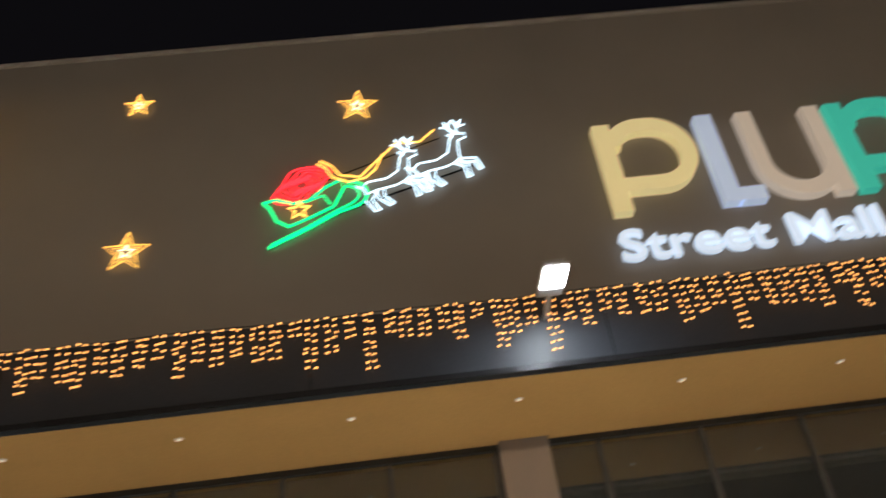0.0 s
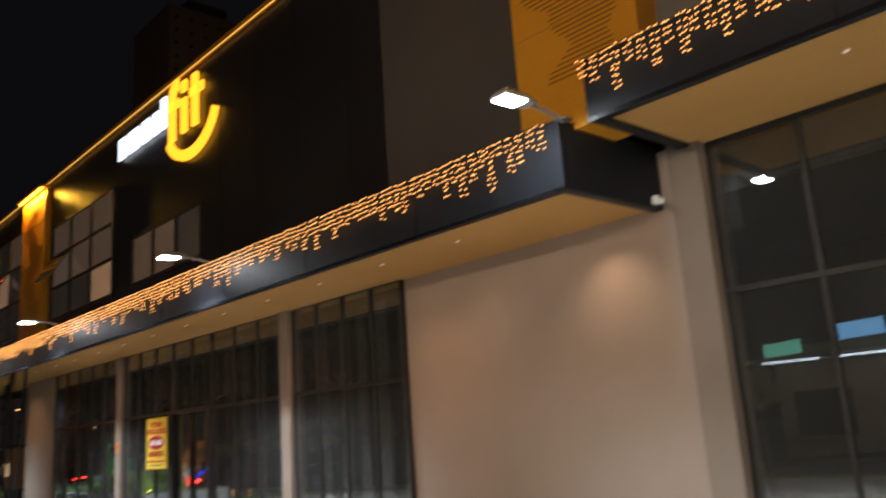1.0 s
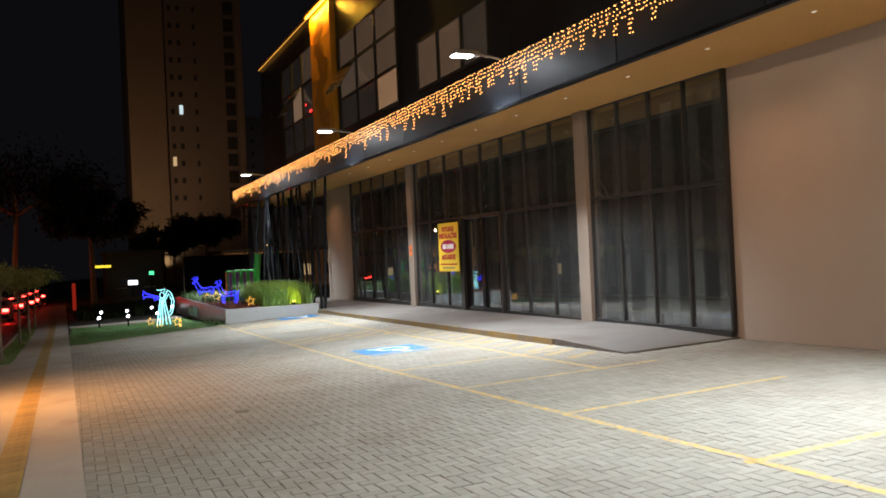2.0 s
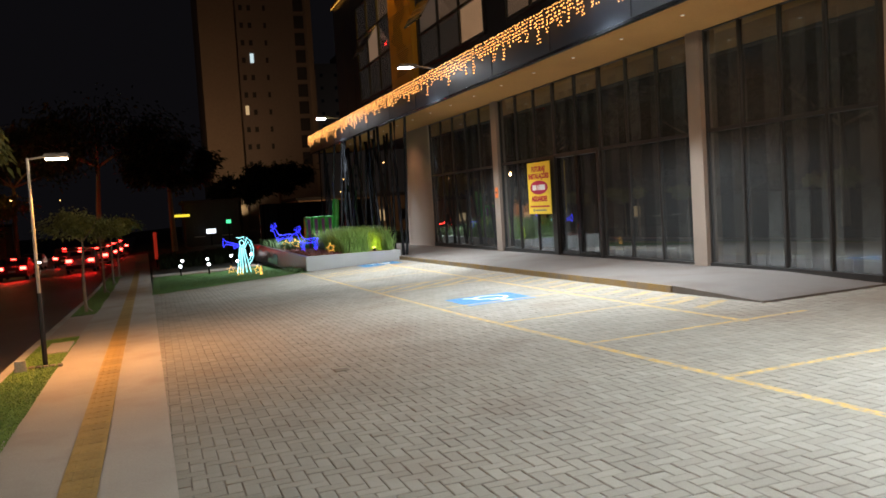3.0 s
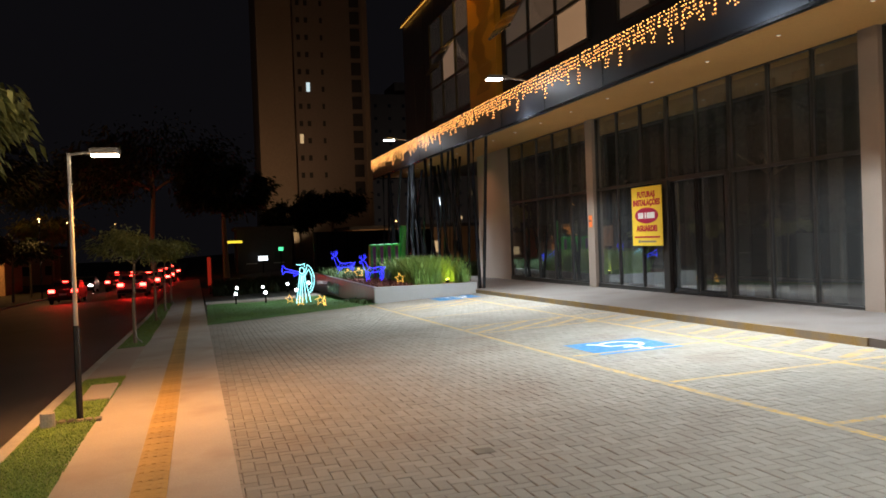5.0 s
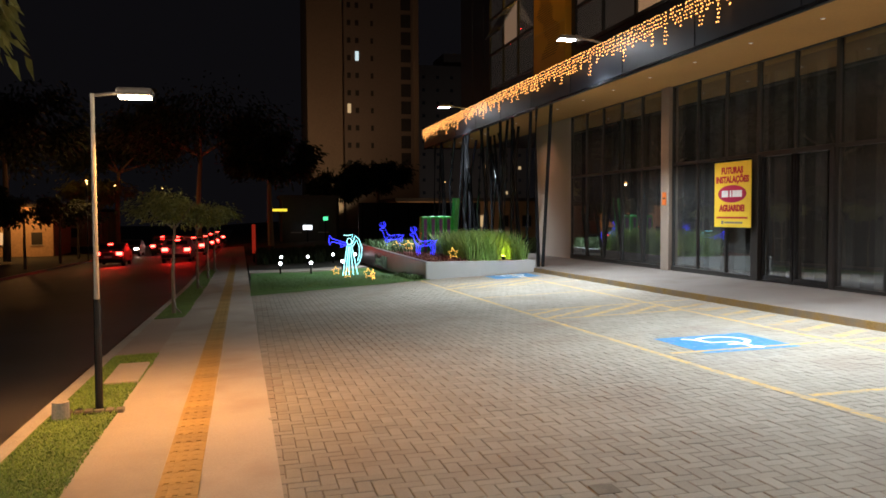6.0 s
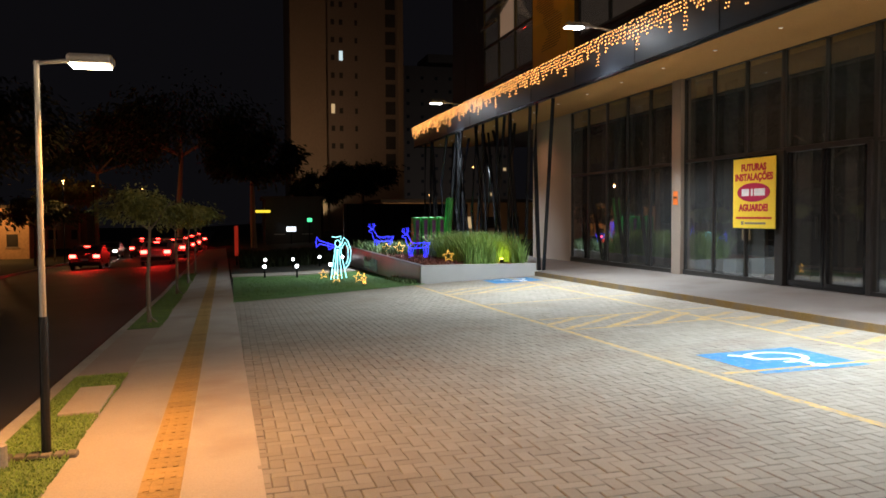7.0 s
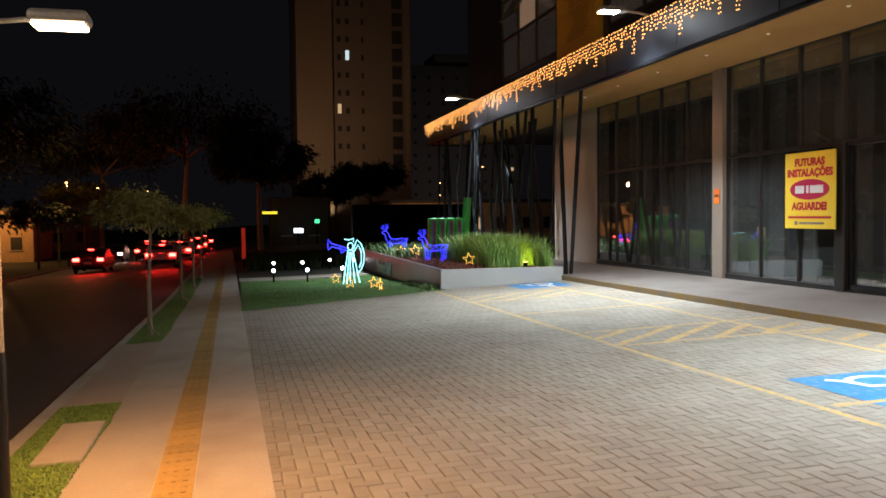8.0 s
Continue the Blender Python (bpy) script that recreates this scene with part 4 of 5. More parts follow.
sheet("garden_bed", steps(-60, -41.6, 10), lambda x: -0.7 + sk(x), lambda x: 3.8, 0.03, M_soil, 0.2, "dark garden bed behind the path", "garden bed")
stuff("hedge", blades(5000, lambda r: (r.uniform(-58, -46.5), r.uniform(-0.6, 7.5)), 0.2, 0.75, 0.05, random.Random(8), 0.6, gz), mat("hedge_leaf", (0.025, 0.04, 0.015), 0.8, vary=0.5, scale=2, fine=9, bump=0, piece="island"), "dark low hedge behind the lawn", "hedge")

totem = thing("totem_sign", (-50.0, -0.75, gz(-50, -0.75)), 0, "slim red glowing totem sign on a post", "sign")
part("panel", box(-0.04, 0.04, -0.09, 0.09, 0.45, 1.9, 0.03), glow("red_panel", (1.0, 0.05, 0.02), 0.2), totem)
part("post", tube((0, 0, -0.1), (0, 0, 0.5), 0.04, 0.04, 8), M_steel, totem)

# ---- street lamp on the verge ----
def street_lamp(x, y, h, reach, power, label, colour=(1.0, 0.43, 0.12), aim=0.9):
    z = gz(x, y)
    s = thing("street_lamp", (x, y, z), 0, label, "street lamp", "street lamps")
    part("pole", tube((0, 0, -0.1), (0, 0, h), 0.026, 0.019, 12), M_pole, s)
    part("lower_sleeve", tube((0, 0, -0.1), (0, 0, h * 0.36), 0.034, 0.031, 12), M_steel, s, "dark lower sleeve")
    part("base_plate", box(-0.12, 0.12, -0.12, 0.12, -0.02, 0.02, 0.005), M_steel, s)
    part("arm", tube((0, -0.02, h - 0.02), (0, reach, h + 0.01), 0.014, 0.014, 8), M_pole, s)
    head = part("head", box(-0.10, 0.10, reach - 0.02, reach + 0.28, h - 0.02, h + 0.05, 0.025), M_pole, s)
    part("lens", box(-0.08, 0.08, reach + 0.0, reach + 0.26, h - 0.035, h - 0.019, 0.005), M_warm_lens, head, "glowing warm lens")
    lamp("street_lamp_beam", "SPOT", (x, y + reach + 0.18, z + h - 0.06), (x, y + reach + 0.18 + aim, z), power, colour, angle=146 if h < 4 else 160, blend=0.7, size=0.08)


street_lamp(-15.75, -2.2, 2.77, 0.22, STREET, "slim dark street lamp glowing warm on the grass verge")
# this lamp and the two tall ones are unseen, added to light the facade
street_lamp(9.0, -2.05, 2.77, 0.22, STREET, "slim dark street lamp glowing warm on the grass verge")
street_lamp(-4.0, -14.2, 6.0, 1.2, TALL, "unseen tall street lamp added across the street to light the upper wall", (1.0, 0.77, 0.55), 6.0)
street_lamp(10.0, -14.2, 6.0, 1.2, TALL, "unseen tall street lamp added across the street to light the upper wall", (1.0, 0.77, 0.55), 6.0)

# ---- verge ----
M_turf = mat("verge_turf", (0.16, 0.25, 0.05), 0.8, vary=0.4, scale=2, fine=12, bump=0.0, piece="island")


def verge(x0, x1, n, seed):
    sheet("verge_soil", steps(x0, x1, 12), lambda x: -2.60 + sk(x), lambda x: -2.06 + sk(x) + 0.03 * math.sin(x * 5), 0.012, M_grass, 0.1, "grass verge between kerb and sidewalk", "verge", cuts=2)
    stuff("verge_grass", blades(n, lambda r: (lambda x: (x, r.uniform(-2.58, -2.04) + sk(x)))(r.uniform(x0, x1)), 0.010, 0.030, 0.0045, random.Random(seed), 1.2, gz), M_turf, "short green grass growing on the verge", "grass", (0, 0, 0.01))


verge(-19.35, -9.0, 26000, 21)
verge(-45.0, -24.4, 5000, 22)
slab = tagged(link("inspection_slab", box(-0.62, 0.62, -0.17, 0.17, -0.05, 0.025, 0.01), M_walk), "plain concrete cover slab lying in the grass verge", "slab")
slab.matrix_world = pose(-17.75, -2.24, gz(-17.75, -2.24) + 0.02, 1.2, -0.9, 1)
stub = thing("concrete_stub", (-15.55, -2.47, gz(-15.55, -2.47)), 0, "short round concrete stub beside the lamp post", "stub")
part("stub_body", tube((0, 0, -0.05), (0, 0, 0.16), 0.075, 0.07, 14), M_kerb, stub)
edging = thing("stone_edging", (-15.72, -2.3, gz(-15.72, -2.3)), 0, "broken stone strip across the verge at the lamp foot", "edging")
for k in range(7):
    part("stone", box(-0.05, 0.06, -0.27 + k * 0.085, -0.20 + k * 0.085, -0.02, 0.045, 0.012), M_bed, edging)
sheet("driveway", steps(-24.3, -19.45, 6), lambda x: -2.60 + sk(x), lambda x: -2.06 + sk(x), 0.006, mat("red_concrete", (0.35, 0.28, 0.23), 0.85, vary=0.2, scale=1, fine=60), 0.1, "reddish concrete driveway crossing", "driveway", cuts=1)

# ---- trees ----
M_bark = mat("pale_bark", (0.28, 0.22, 0.16), 0.9, vary=0.35, scale=6, fine=40, bump=0.6)
M_leaf = mat("leaf", (0.23, 0.23, 0.07), 0.6, vary=0.55, scale=2, fine=14, bump=0, piece="island")
# near-black leaf for distant crowns: their lack of light is in the colour
M_unlit_leaf = mat("dark_leaf", (0.03, 0.042, 0.02), 0.7, vary=0.5, scale=0.6, fine=4, bump=0, piece="island")


def leaf_mesh(n, rnd, r, h, size, droop, clumps=26):
    verts, faces = [], []
    hubs = []
    for _ in range(clumps):
        a, d = rnd.uniform(0, math.tau), r * rnd.uniform(0.15, 1.0) ** 0.6
        hubs.append((d * math.cos(a), d * math.sin(a), rnd.uniform(-0.5, 0.5) * h * (1 - 0.5 * (d / r) ** 2), rnd.uniform(0.5, 1.0)))
    for k in range(n):
        hx, hy, hz, s = hubs[k % clumps]
        p = Vector((hx, hy, hz)) + Vector((rnd.gauss(0, 1), rnd.gauss(0, 1), rnd.gauss(0, 0.8))) * r * 0.17 * s
        d = Vector((p.x, p.y, 0)) * 0.8 + Vector((rnd.uniform(-1, 1), rnd.uniform(-1, 1), rnd.uniform(-1, 0.6) - droop)) * r * 0.6
        d.normalize()
        side = d.cross(Vector((rnd.uniform(-1, 1), rnd.uniform(-1, 1), 1))).normalized()
        l, w = size * rnd.uniform(0.7, 1.4), size * 0.22
        b = len(verts)
        verts += [tuple(p), tuple(p + d * l * 0.5 + side * w), tuple(p + d * l + Vector((0, 0, -droop * l * 0.4))), tuple(p + d * l * 0.5 - side * w)]
        faces.append((b, b + 1, b + 2, b + 3))
    me = bpy.data.meshes.new("crown")
    me.from_pydata(verts, [], faces)
    return me


def tree(x, y, h, r, seed, leaves=2600, size=0.13, droop=0.5, trunk=0.035, material=None, label="young street tree with a pale slim trunk on the verge", group="street trees", z=None, staked=True, thick=0.42):
    rnd = random.Random(seed)
    t = thing("tree", (x, y, gz(x, y) if z is None else z), 0, label, "tree", group)
    top = h * (0.62 if thick > 0.3 else 0.74)
    bend = [(0, 0, -0.1), (rnd.uniform(-0.008, 0.008) * h, rnd.uniform(-0.008, 0.008) * h, top * 0.5), (rnd.uniform(-0.02, 0.02) * h, rnd.uniform(-0.02, 0.02) * h, top)]
    trunk_mesh = tube(bend[0], bend[1], trunk * 1.25, trunk, 9)
    trunk_mesh = tube(bend[1], bend[2], trunk, trunk * 0.7, 9, trunk_mesh)
    part("trunk", trunk_mesh, M_bark, t)
    for k in range(6):
        a = k * 1.05 + rnd.uniform(-0.3, 0.3)
        e = Vector(bend[2]) + Vector((math.cos(a) * r * 0.7, math.sin(a) * r * 0.7, h * rnd.uniform(0.12, 0.32)))
        part("limb", tube(bend[2], e, trunk * 0.55, trunk * 0.15, 6), M_bark, t)
    me = leaf_mesh(leaves, rnd, r, h * thick, size, droop)
    me.materials.append(material or M_leaf)
    crown = new("crown", me)
    crown.parent = t
    crown.location = (bend[2][0], bend[2][1], h * (1.05 - thick / 2))
    if staked:
        part("hose_tie", rope([(0.02, 0.0, 0.3), (0.14, 0.05, 0.12), (0.10, 0.15, 0.02)], 0.015, 6), M_kerb, t)
    return t


tree(-12.2, -2.66, 2.9, 0.62, 31, 5200, 0.09, 0.9)
tree(-25.4, -2.42, 2.32, 0.80, 32, 3400, 0.085, 0.35, thick=0.24)
tree(-33.5, -2.45, 2.42, 0.80, 33, 3000, 0.095, 0.35, thick=0.24)
tree(-38.4, -2.4, 2.45, 0.85, 34, 2800, 0.10, 0.35, thick=0.24)
tree(-43.8, -2.4, 2.5, 0.9, 35, 2600, 0.11, 0.35, thick=0.24)
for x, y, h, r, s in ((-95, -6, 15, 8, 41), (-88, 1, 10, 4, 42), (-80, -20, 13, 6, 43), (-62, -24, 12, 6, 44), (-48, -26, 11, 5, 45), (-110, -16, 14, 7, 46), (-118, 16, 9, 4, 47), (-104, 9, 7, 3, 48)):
    tree(x, y, h, r, s, 6500, 0.55, 0.4, 0.25, M_unlit_leaf, "large dark tree standing far down the street", "far trees", staked=False)
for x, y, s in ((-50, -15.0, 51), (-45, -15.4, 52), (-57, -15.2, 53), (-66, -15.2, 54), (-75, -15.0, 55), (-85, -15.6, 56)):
    tree(x, y, 4.6, 1.7, s, 1500, 0.35, 0.3, 0.09, M_unlit_leaf, "dark street tree across the street", "trees across the street", staked=False)

# ---- cars waiting down the street ----
M_tail = glow("tail_light", (1.0, 0.015, 0.011), 65.0)
M_head = glow("head_light", (1.0, 0.80, 0.66), 60.0)
M_tyre = mat("tyre", (0.015, 0.015, 0.015), 0.8, vary=0.1, bump=0.05)
M_rim = mat("rim", (0.4, 0.4, 0.42), 0.35, metal=0.8, vary=0.1, bump=0)
M_car_glass = mat("car_glass", (0.012, 0.013, 0.016), 0.08, vary=0, bump=0)


def car(x, y, turn, paint, label, tall=1.0, front=False):
    z = gz(x, y) - 0.13
    c = thing("car", (x, y, z), turn, label, "car", "cars waiting in the street")
    L, W = 4.2, 1.74
    side = [(-2.1, 0.45), (-2.1, 0.85), (-1.98, 0.95), (-1.2, 1.0), (-0.55, 1.44 * tall), (0.7, 1.46 * tall), (1.7, 1.02), (2.02, 0.92), (2.1, 0.5), (1.9, 0.28), (-1.9, 0.28)]
    bm = bmesh.new()
    rows = []
    for s in (-1, -0.94, 0.94, 1):
        rows.append([bm.verts.new((px, s * W / 2 * (1 - 0.16 * max(0, pz - 0.95)), 0.28 + (pz - 0.28) * (1 if abs(s) < 0.99 else 0.97))) for px, pz in side])
    n = len(side)
    for a, b in zip(rows, rows[1:]):
        for i in range(n):
            bm.faces.new((a[i], a[(i + 1) % n], b[(i + 1) % n], b[i]))
    bm.faces.new(rows[0][::-1]), bm.faces.new(rows[-1])
    bmesh.ops.recalc_face_normals(bm, faces=bm.faces[:])
    body = part("body", bm, paint, c)
    part("rear_window", box(-0.02, 0.02, -0.62, 0.62, -0.26, 0.26, 0.01), M_car_glass, body).matrix_local = pose(1.235, 0, 1.26 * (0.5 + 0.5 * tall), 0, -64, 0)
    part("windscreen", box(-0.02, 0.02, -0.62, 0.62, -0.30, 0.30, 0.01), M_car_glass, body).matrix_local = pose(-0.89, 0, 1.23 * (0.5 + 0.5 * tall), 0, 57, 0)
    for s in (-1, 1):
        part("side_window", box(-0.55, 0.95, s * 0.80 - 0.012, s * 0.80 + 0.012, 1.03, 1.36 * tall, 0.01), M_car_glass, body)
        part("tail_lamp", box(2.0, 2.1, s * 0.66 - 0.18, s * 0.66 + 0.18, 0.76, 0.95, 0.03), M_tail, body, "glowing red tail lamp")
        part("head_lamp", box(-2.12, -2.02, s * 0.62 - 0.16, s * 0.62 + 0.16, 0.66, 0.80, 0.02), M_head if front else M_car_glass, body)
        for wx in (-1.3, 1.3):
            wheel = part("wheel", tube((wx, s * 0.70, 0.31), (wx, s * 0.87, 0.31), 0.31, 0.31, 20), M_tyre, c)
            part("rim", tube((wx, s * 0.865, 0.31), (wx, s * 0.885, 0.31), 0.19, 0.17, 14), M_rim, wheel)
    part("brake_lamp", box(0.98, 1.06, -0.15, 0.15, 1.38 * tall, 1.43 * tall, 0.01), M_tail, body, "glowing red brake lamp")
    part("bumper", box(1.98, 2.14, -0.84, 0.84, 0.36, 0.58, 0.04), M_tyre, body)
    part("number_plate", box(2.13, 2.145, -0.22, 0.22, 0.60, 0.72), M_white_paint, body)
    return c


M_silver = mat("silver_paint", (0.45, 0.45, 0.46), 0.3, metal=0.5, vary=0.05, bump=0)
M_dark_paint = mat("dark_car_paint", (0.03, 0.03, 0.035), 0.3, vary=0.05, bump=0)
M_white_car = mat("white_car_paint", (0.7, 0.7, 0.7), 0.3, vary=0.05, bump=0)
for x, y, turn, paint, label, tall, front in (
        (-64.0, -9.5, 0, M_dark_paint, "dark hatchback waiting with glowing red brake lights", 1.0, False),
        (-63.0, -5.4, 0, M_silver, "silver saloon waiting with glowing red brake lights", 1.0, False),
        (-82.0, -8.2, 0, M_dark_paint, "dark van waiting with glowing red brake lights", 1.14, False),
        (-75.0, -5.2, 0, M_white_car, "white car waiting with glowing red brake lights", 1.0, False),
        (-90.0, -7.6, 0, M_silver, "silver car waiting with glowing red brake lights", 1.05, False),
        (-86.0, -4.9, 0, M_dark_paint, "dark car waiting with glowing red brake lights", 1.0, False),
        (-94.0, -4.8, 0, M_white_car, "white hatchback waiting with glowing red brake lights", 1.05, False),
        (-106.0, -4.6, 0, M_dark_paint, "dark car far off with glowing red brake lights", 1.0, False),
        (-86.0, -11.3, 180, M_dark_paint, "dark car facing down the street with glowing headlights", 1.0, True),
        (-98.0, -9.8, 180, M_silver, "silver car facing down the street with glowing headlights", 1.0, True)):
    car(x, y, turn, paint, label, tall, front)
    if not front and x > -75:
        lamp("brake_light_glow", "SPOT", (x + 2.3, y, gz(x, y) + 0.72), (x + 5.5, y, gz(x, y) - 0.1), 75, (1.0, 0.03, 0.02), angle=140, blend=0.9, size=0.5)

# ---- distance ----
M_far_wall = mat("far_wall", (0.45, 0.30, 0.18), 0.9, vary=0.25, scale=0.4, fine=4, bump=0)
M_far_dark = mat("far_dark_wall", (0.05, 0.046, 0.044), 0.9, vary=0.25, scale=0.4, fine=4, bump=0)
M_far_lit = glow("far_lit_window", (1.0, 0.70, 0.36), 0.5)
M_far_lens = glow("far_orange_lens", (1.0, 0.50, 0.15), 9.0)
M_cool_lit = glow("far_cool_window", (0.75, 0.95, 1.0), 0.8)


def house(x, y, w, d, h, wall, lit, label):
    b = thing("house", (x, y, gz(x, y)), 0, label, "house", "far houses")
    part("wall", box(-d, 0, 0, w, -1, h, 0.03), wall, b)
    part("roof", box(-d - 0.3, 0.3, -0.3, w + 0.3, h, h + 0.35, 0.03), M_far_dark, b)
    n = max(1, int(w / 2.4))
    for k in range(n):
        a = (k + 0.5) * w / n
        win = part("window", box(0.0, 0.06, a - 0.5, a + 0.5, 0.9, 2.1, 0.01), M_far_lit if k in lit else M_frame, b)
        part("sill", box(0.0, 0.14, a - 0.6, a + 0.6, 0.78, 0.88, 0.01), M_kerb, win)


house(-96, -29, 9, 8, 4.6, M_far_wall, {1}, "low ochre house across the street with a lit window")
house(-122, -27, 8, 6, 4.2, M_far_wall, {0}, "low ochre house across the street")
house(-84, -39, 8, 8, 4.0, M_far_dark, {2}, "dark low building across the street")
house(-100, 2.5, 6, 8, 4.6, M_far_dark, set(), "dark low building beyond the garden with a lit sign")
house(-92, 14, 18, 10, 3.6, M_far_wall, {3}, "long low building beyond the lattice")
# two added fill lights without fixtures brighten the far house fronts
lamp("yard_light", "POINT", (-87, 17.0, 1.5), (-87, 17, 0), 260, (1.0, 0.62, 0.34), size=0.2)
lamp("yard_light", "POINT", (-92, -22.5, 2.2), (-92, -22, 0), 900, (1.0, 0.46, 0.13), size=0.2)
for place, material, dims, label in (((-98.5, 1.3, 1.9), glow("yellow_sign", (1.0, 0.75, 0.05), 1.2), (0.1, 1.7, 0.28), "small glowing yellow shop sign far down the street"),
                                     ((-97.5, 4.6, -0.1), glow("white_sign", (0.85, 0.92, 1.0), 2.0), (0.1, 1.0, 0.5), "small glowing white sign far down the street"),
                                     ((-97.6, 6.8, 0.9), glow("green_sign", (0.1, 1.0, 0.4), 1.5), (0.1, 0.5, 0.4), "small glowing green sign far down the street")):
    s = thing("shop_sign", place, 0, label, "sign", "far signs")
    part("face", box(0, dims[0], 0, dims[1], 0, dims[2], 0.02), material, s)
    part("back_post", box(-0.6, 0, dims[1] / 2 - 0.05, dims[1] / 2 + 0.05, -3, 0.2), M_steel, s)
site = tagged(link("dark_hoarding", box(-82, -81.6, 8.6, 20.0, -3, 2.6, 0.02), M_black), "tall dark hoarding beyond the garden", "hoarding", "", "structure")
for k in range(8):
    part("panel_rib", box(-81.6, -81.55, 8.9 + k * 1.4, 8.98 + k * 1.4, -3, 2.55), M_steel, site)

tower = thing("apartment_tower", (-150, 8.8, -3), 0, "tall plain apartment tower, dim at night with two lit windows", "tower")
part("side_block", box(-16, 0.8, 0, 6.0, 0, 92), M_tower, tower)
part("main_block", box(-22, 0, 6.0, 19.4, 0, 92), M_tower_shaded, tower)
for z in range(10, 92, 3):
    for y, w in ((7.2, 0.6), (8.6, 0.6), (11.2, 0.45)):
        lit = (y == 8.6 and z == 31) or (y == 7.2 and z == 22)
        win = part("window", box(0.0, 0.08, y - w / 2, y + w / 2, z, z + (1.6 if lit else 0.9)), (M_cool_lit if z == 31 else M_far_lit) if lit else M_far_dark, tower)
    part("balcony_recess", box(0.0, 0.10, 16.3, 18.0, z, z + 2.2), M_far_dark, tower)
part("corner_band", box(0.0, 0.3, 18.6, 19.4, 0, 92), M_tower, tower)


def far_block(name, place, wide, deep, high, label, lit, step=3.0):
    b = thing(name, place, 0, label, "tower", "far apartment blocks")
    part("wall", box(-deep, 0, 0, wide, 0, high), M_tower_shaded, b)
    part("roof_house", box(-deep * 0.8, -1.0, wide * 0.25, wide * 0.7, high, high + 3.0), M_tower_shaded, b)
    n = 0
    for z in steps(6, high - step, int((high - 6) / step)):
        for y in steps(1.6, wide - 1.6, max(2, int(wide / 3.4))):
            part("window", box(0.0, 0.08, y - 0.32, y + 0.32, z, z + 0.7), M_far_lit if n in lit else M_far_dark, b)
            n += 1


far_block("apartment_tower", (-150, 65.0, -3), 19.5, 18, 95, "tall rounded apartment tower, dim behind the mall at night", {40, 77})
far_block("apartment_block", (-190, 36, -3), 26, 15, 38, "grey apartment block far behind the garden with a few lit windows", {14, 31, 50})
# unseen spots added so the rear tower and block do not sink into black
lamp("tower_wash", "SPOT", (-118, 60, 12), (-150, 69, 72), 9000, (1.0, 0.66, 0.42), angle=70, blend=1.0, size=1.0)
lamp("block_wash", "SPOT", (-160, 45, 2), (-190, 48, 14), 1500, (0.85, 0.88, 1.0), angle=120, blend=1.0, size=1.0)
tree(-108, -17.6, 8.0, 3.2, 61, 3000, 0.5, 0.5, 0.15, M_leaf, "leafy tree standing far across the street", "far trees", staked=False)
# one more added spot brightens the nearer tower
lamp("tower_wash", "SPOT", (-128, 6, 4), (-150, 17, 30), 4800, (1.0, 0.62, 0.36), angle=110, blend=1.0, size=1.0)
lamp("tower_base_light", "SPOT", (-147.0, 13.4, 1.2), (-150, 13.4, 8), 500, (1.0, 0.80, 0.50), angle=120, blend=0.9, size=0.2)
for x, y, z in ((-95, -14, 4.5), (-75, -13, 4.2), (-120, -12, 5), (-88, 12, 2.5), (-96, 20, 5), (-84, 17, 3.4), (-100, 26, 7)):
    far = thing("far_lamp", (x, y, gz(x, y)), 0, "small far lamp glowing in the dark", "street lamp", "far lamps")
    hh = z - gz(x, y)
    part("pole", tube((0, 0, 0), (0, 0, hh), 0.05, 0.04, 6), M_steel, far)
    part("lens", box(-0.06, 0.06, -0.08, 0.08, hh, hh + 0.07, 0.01), M_far_lens, far)
lamp("far_lamp_light", "POINT", (-75, -12.9, 4.05), (-75, -12, 0), 260, (1.0, 0.50, 0.16), size=0.1)

# ---- shop across the street, behind the camera ----
def shop_across(x0, x1, y):
    z = gz(x0, y)
    b = thing("shop_building", (x0, y, z), 0, "low pale shop with lit canopy strips and coloured sign shapes", "shop")
    W = x1 - x0
    part("wall", box(0, W, -8, 0, -1, 5.6, 0.02), M_far_wall, b)
    part("roof", box(-0.3, W + 0.3, -8.3, 0.3, 5.6, 5.9, 0.02), M_far_dark, b)
    part("canopy", box(-0.5, W + 0.5, 0, 2.2, 4.75, 4.95, 0.02), M_white_paint, b)
    for k in range(5):
        a = 0.4 + k * W / 5
        part("light_strip", box(a, a + W / 5 - 0.9, 1.9, 2.15, 4.70, 4.745, 0.01), M_strip, b, "glowing white strip")
    for k in range(4):
        a = 0.9 + k * W / 4
        shop_window = part("window", box(a, a + W / 4 - 1.8, 0.0, 0.06, 0.8, 3.2, 0.01), M_far_lit if k == 2 else M_frame, b)
        part("sill", box(a - 0.1, a + W / 4 - 1.7, 0.0, 0.14, 0.68, 0.78, 0.01), M_kerb, shop_window)
    part("sign_shape", stroke([(0.6, 5.35), (2.6, 5.45)], 0.7, 0.1, 2.0), M_sign_green, b, "glowing green sign shape")
    part("sign_shape", stroke([(4.6, 5.9), (6.8, 6.0)], 0.8, 0.1, 2.0), M_sign_blue, b, "glowing blue sign shape")
    part("sign_shape", stroke([(7.8, 5.5), (9.2, 6.3)], 0.8, 0.1, 2.0), M_sign_blue, b, "glowing blue sign shape")
    part("sign_shape", stroke([(12.8, 5.9), (14.0, 6.2)], 1.0, 0.1, 2.0), M_sign_pink, b, "glowing violet sign shape")


M_strip = glow("white_strip", (0.85, 0.93, 1.0), 9.0)
M_sign_green = glow("green_shop_sign", (0.25, 0.85, 0.60), 1.3)
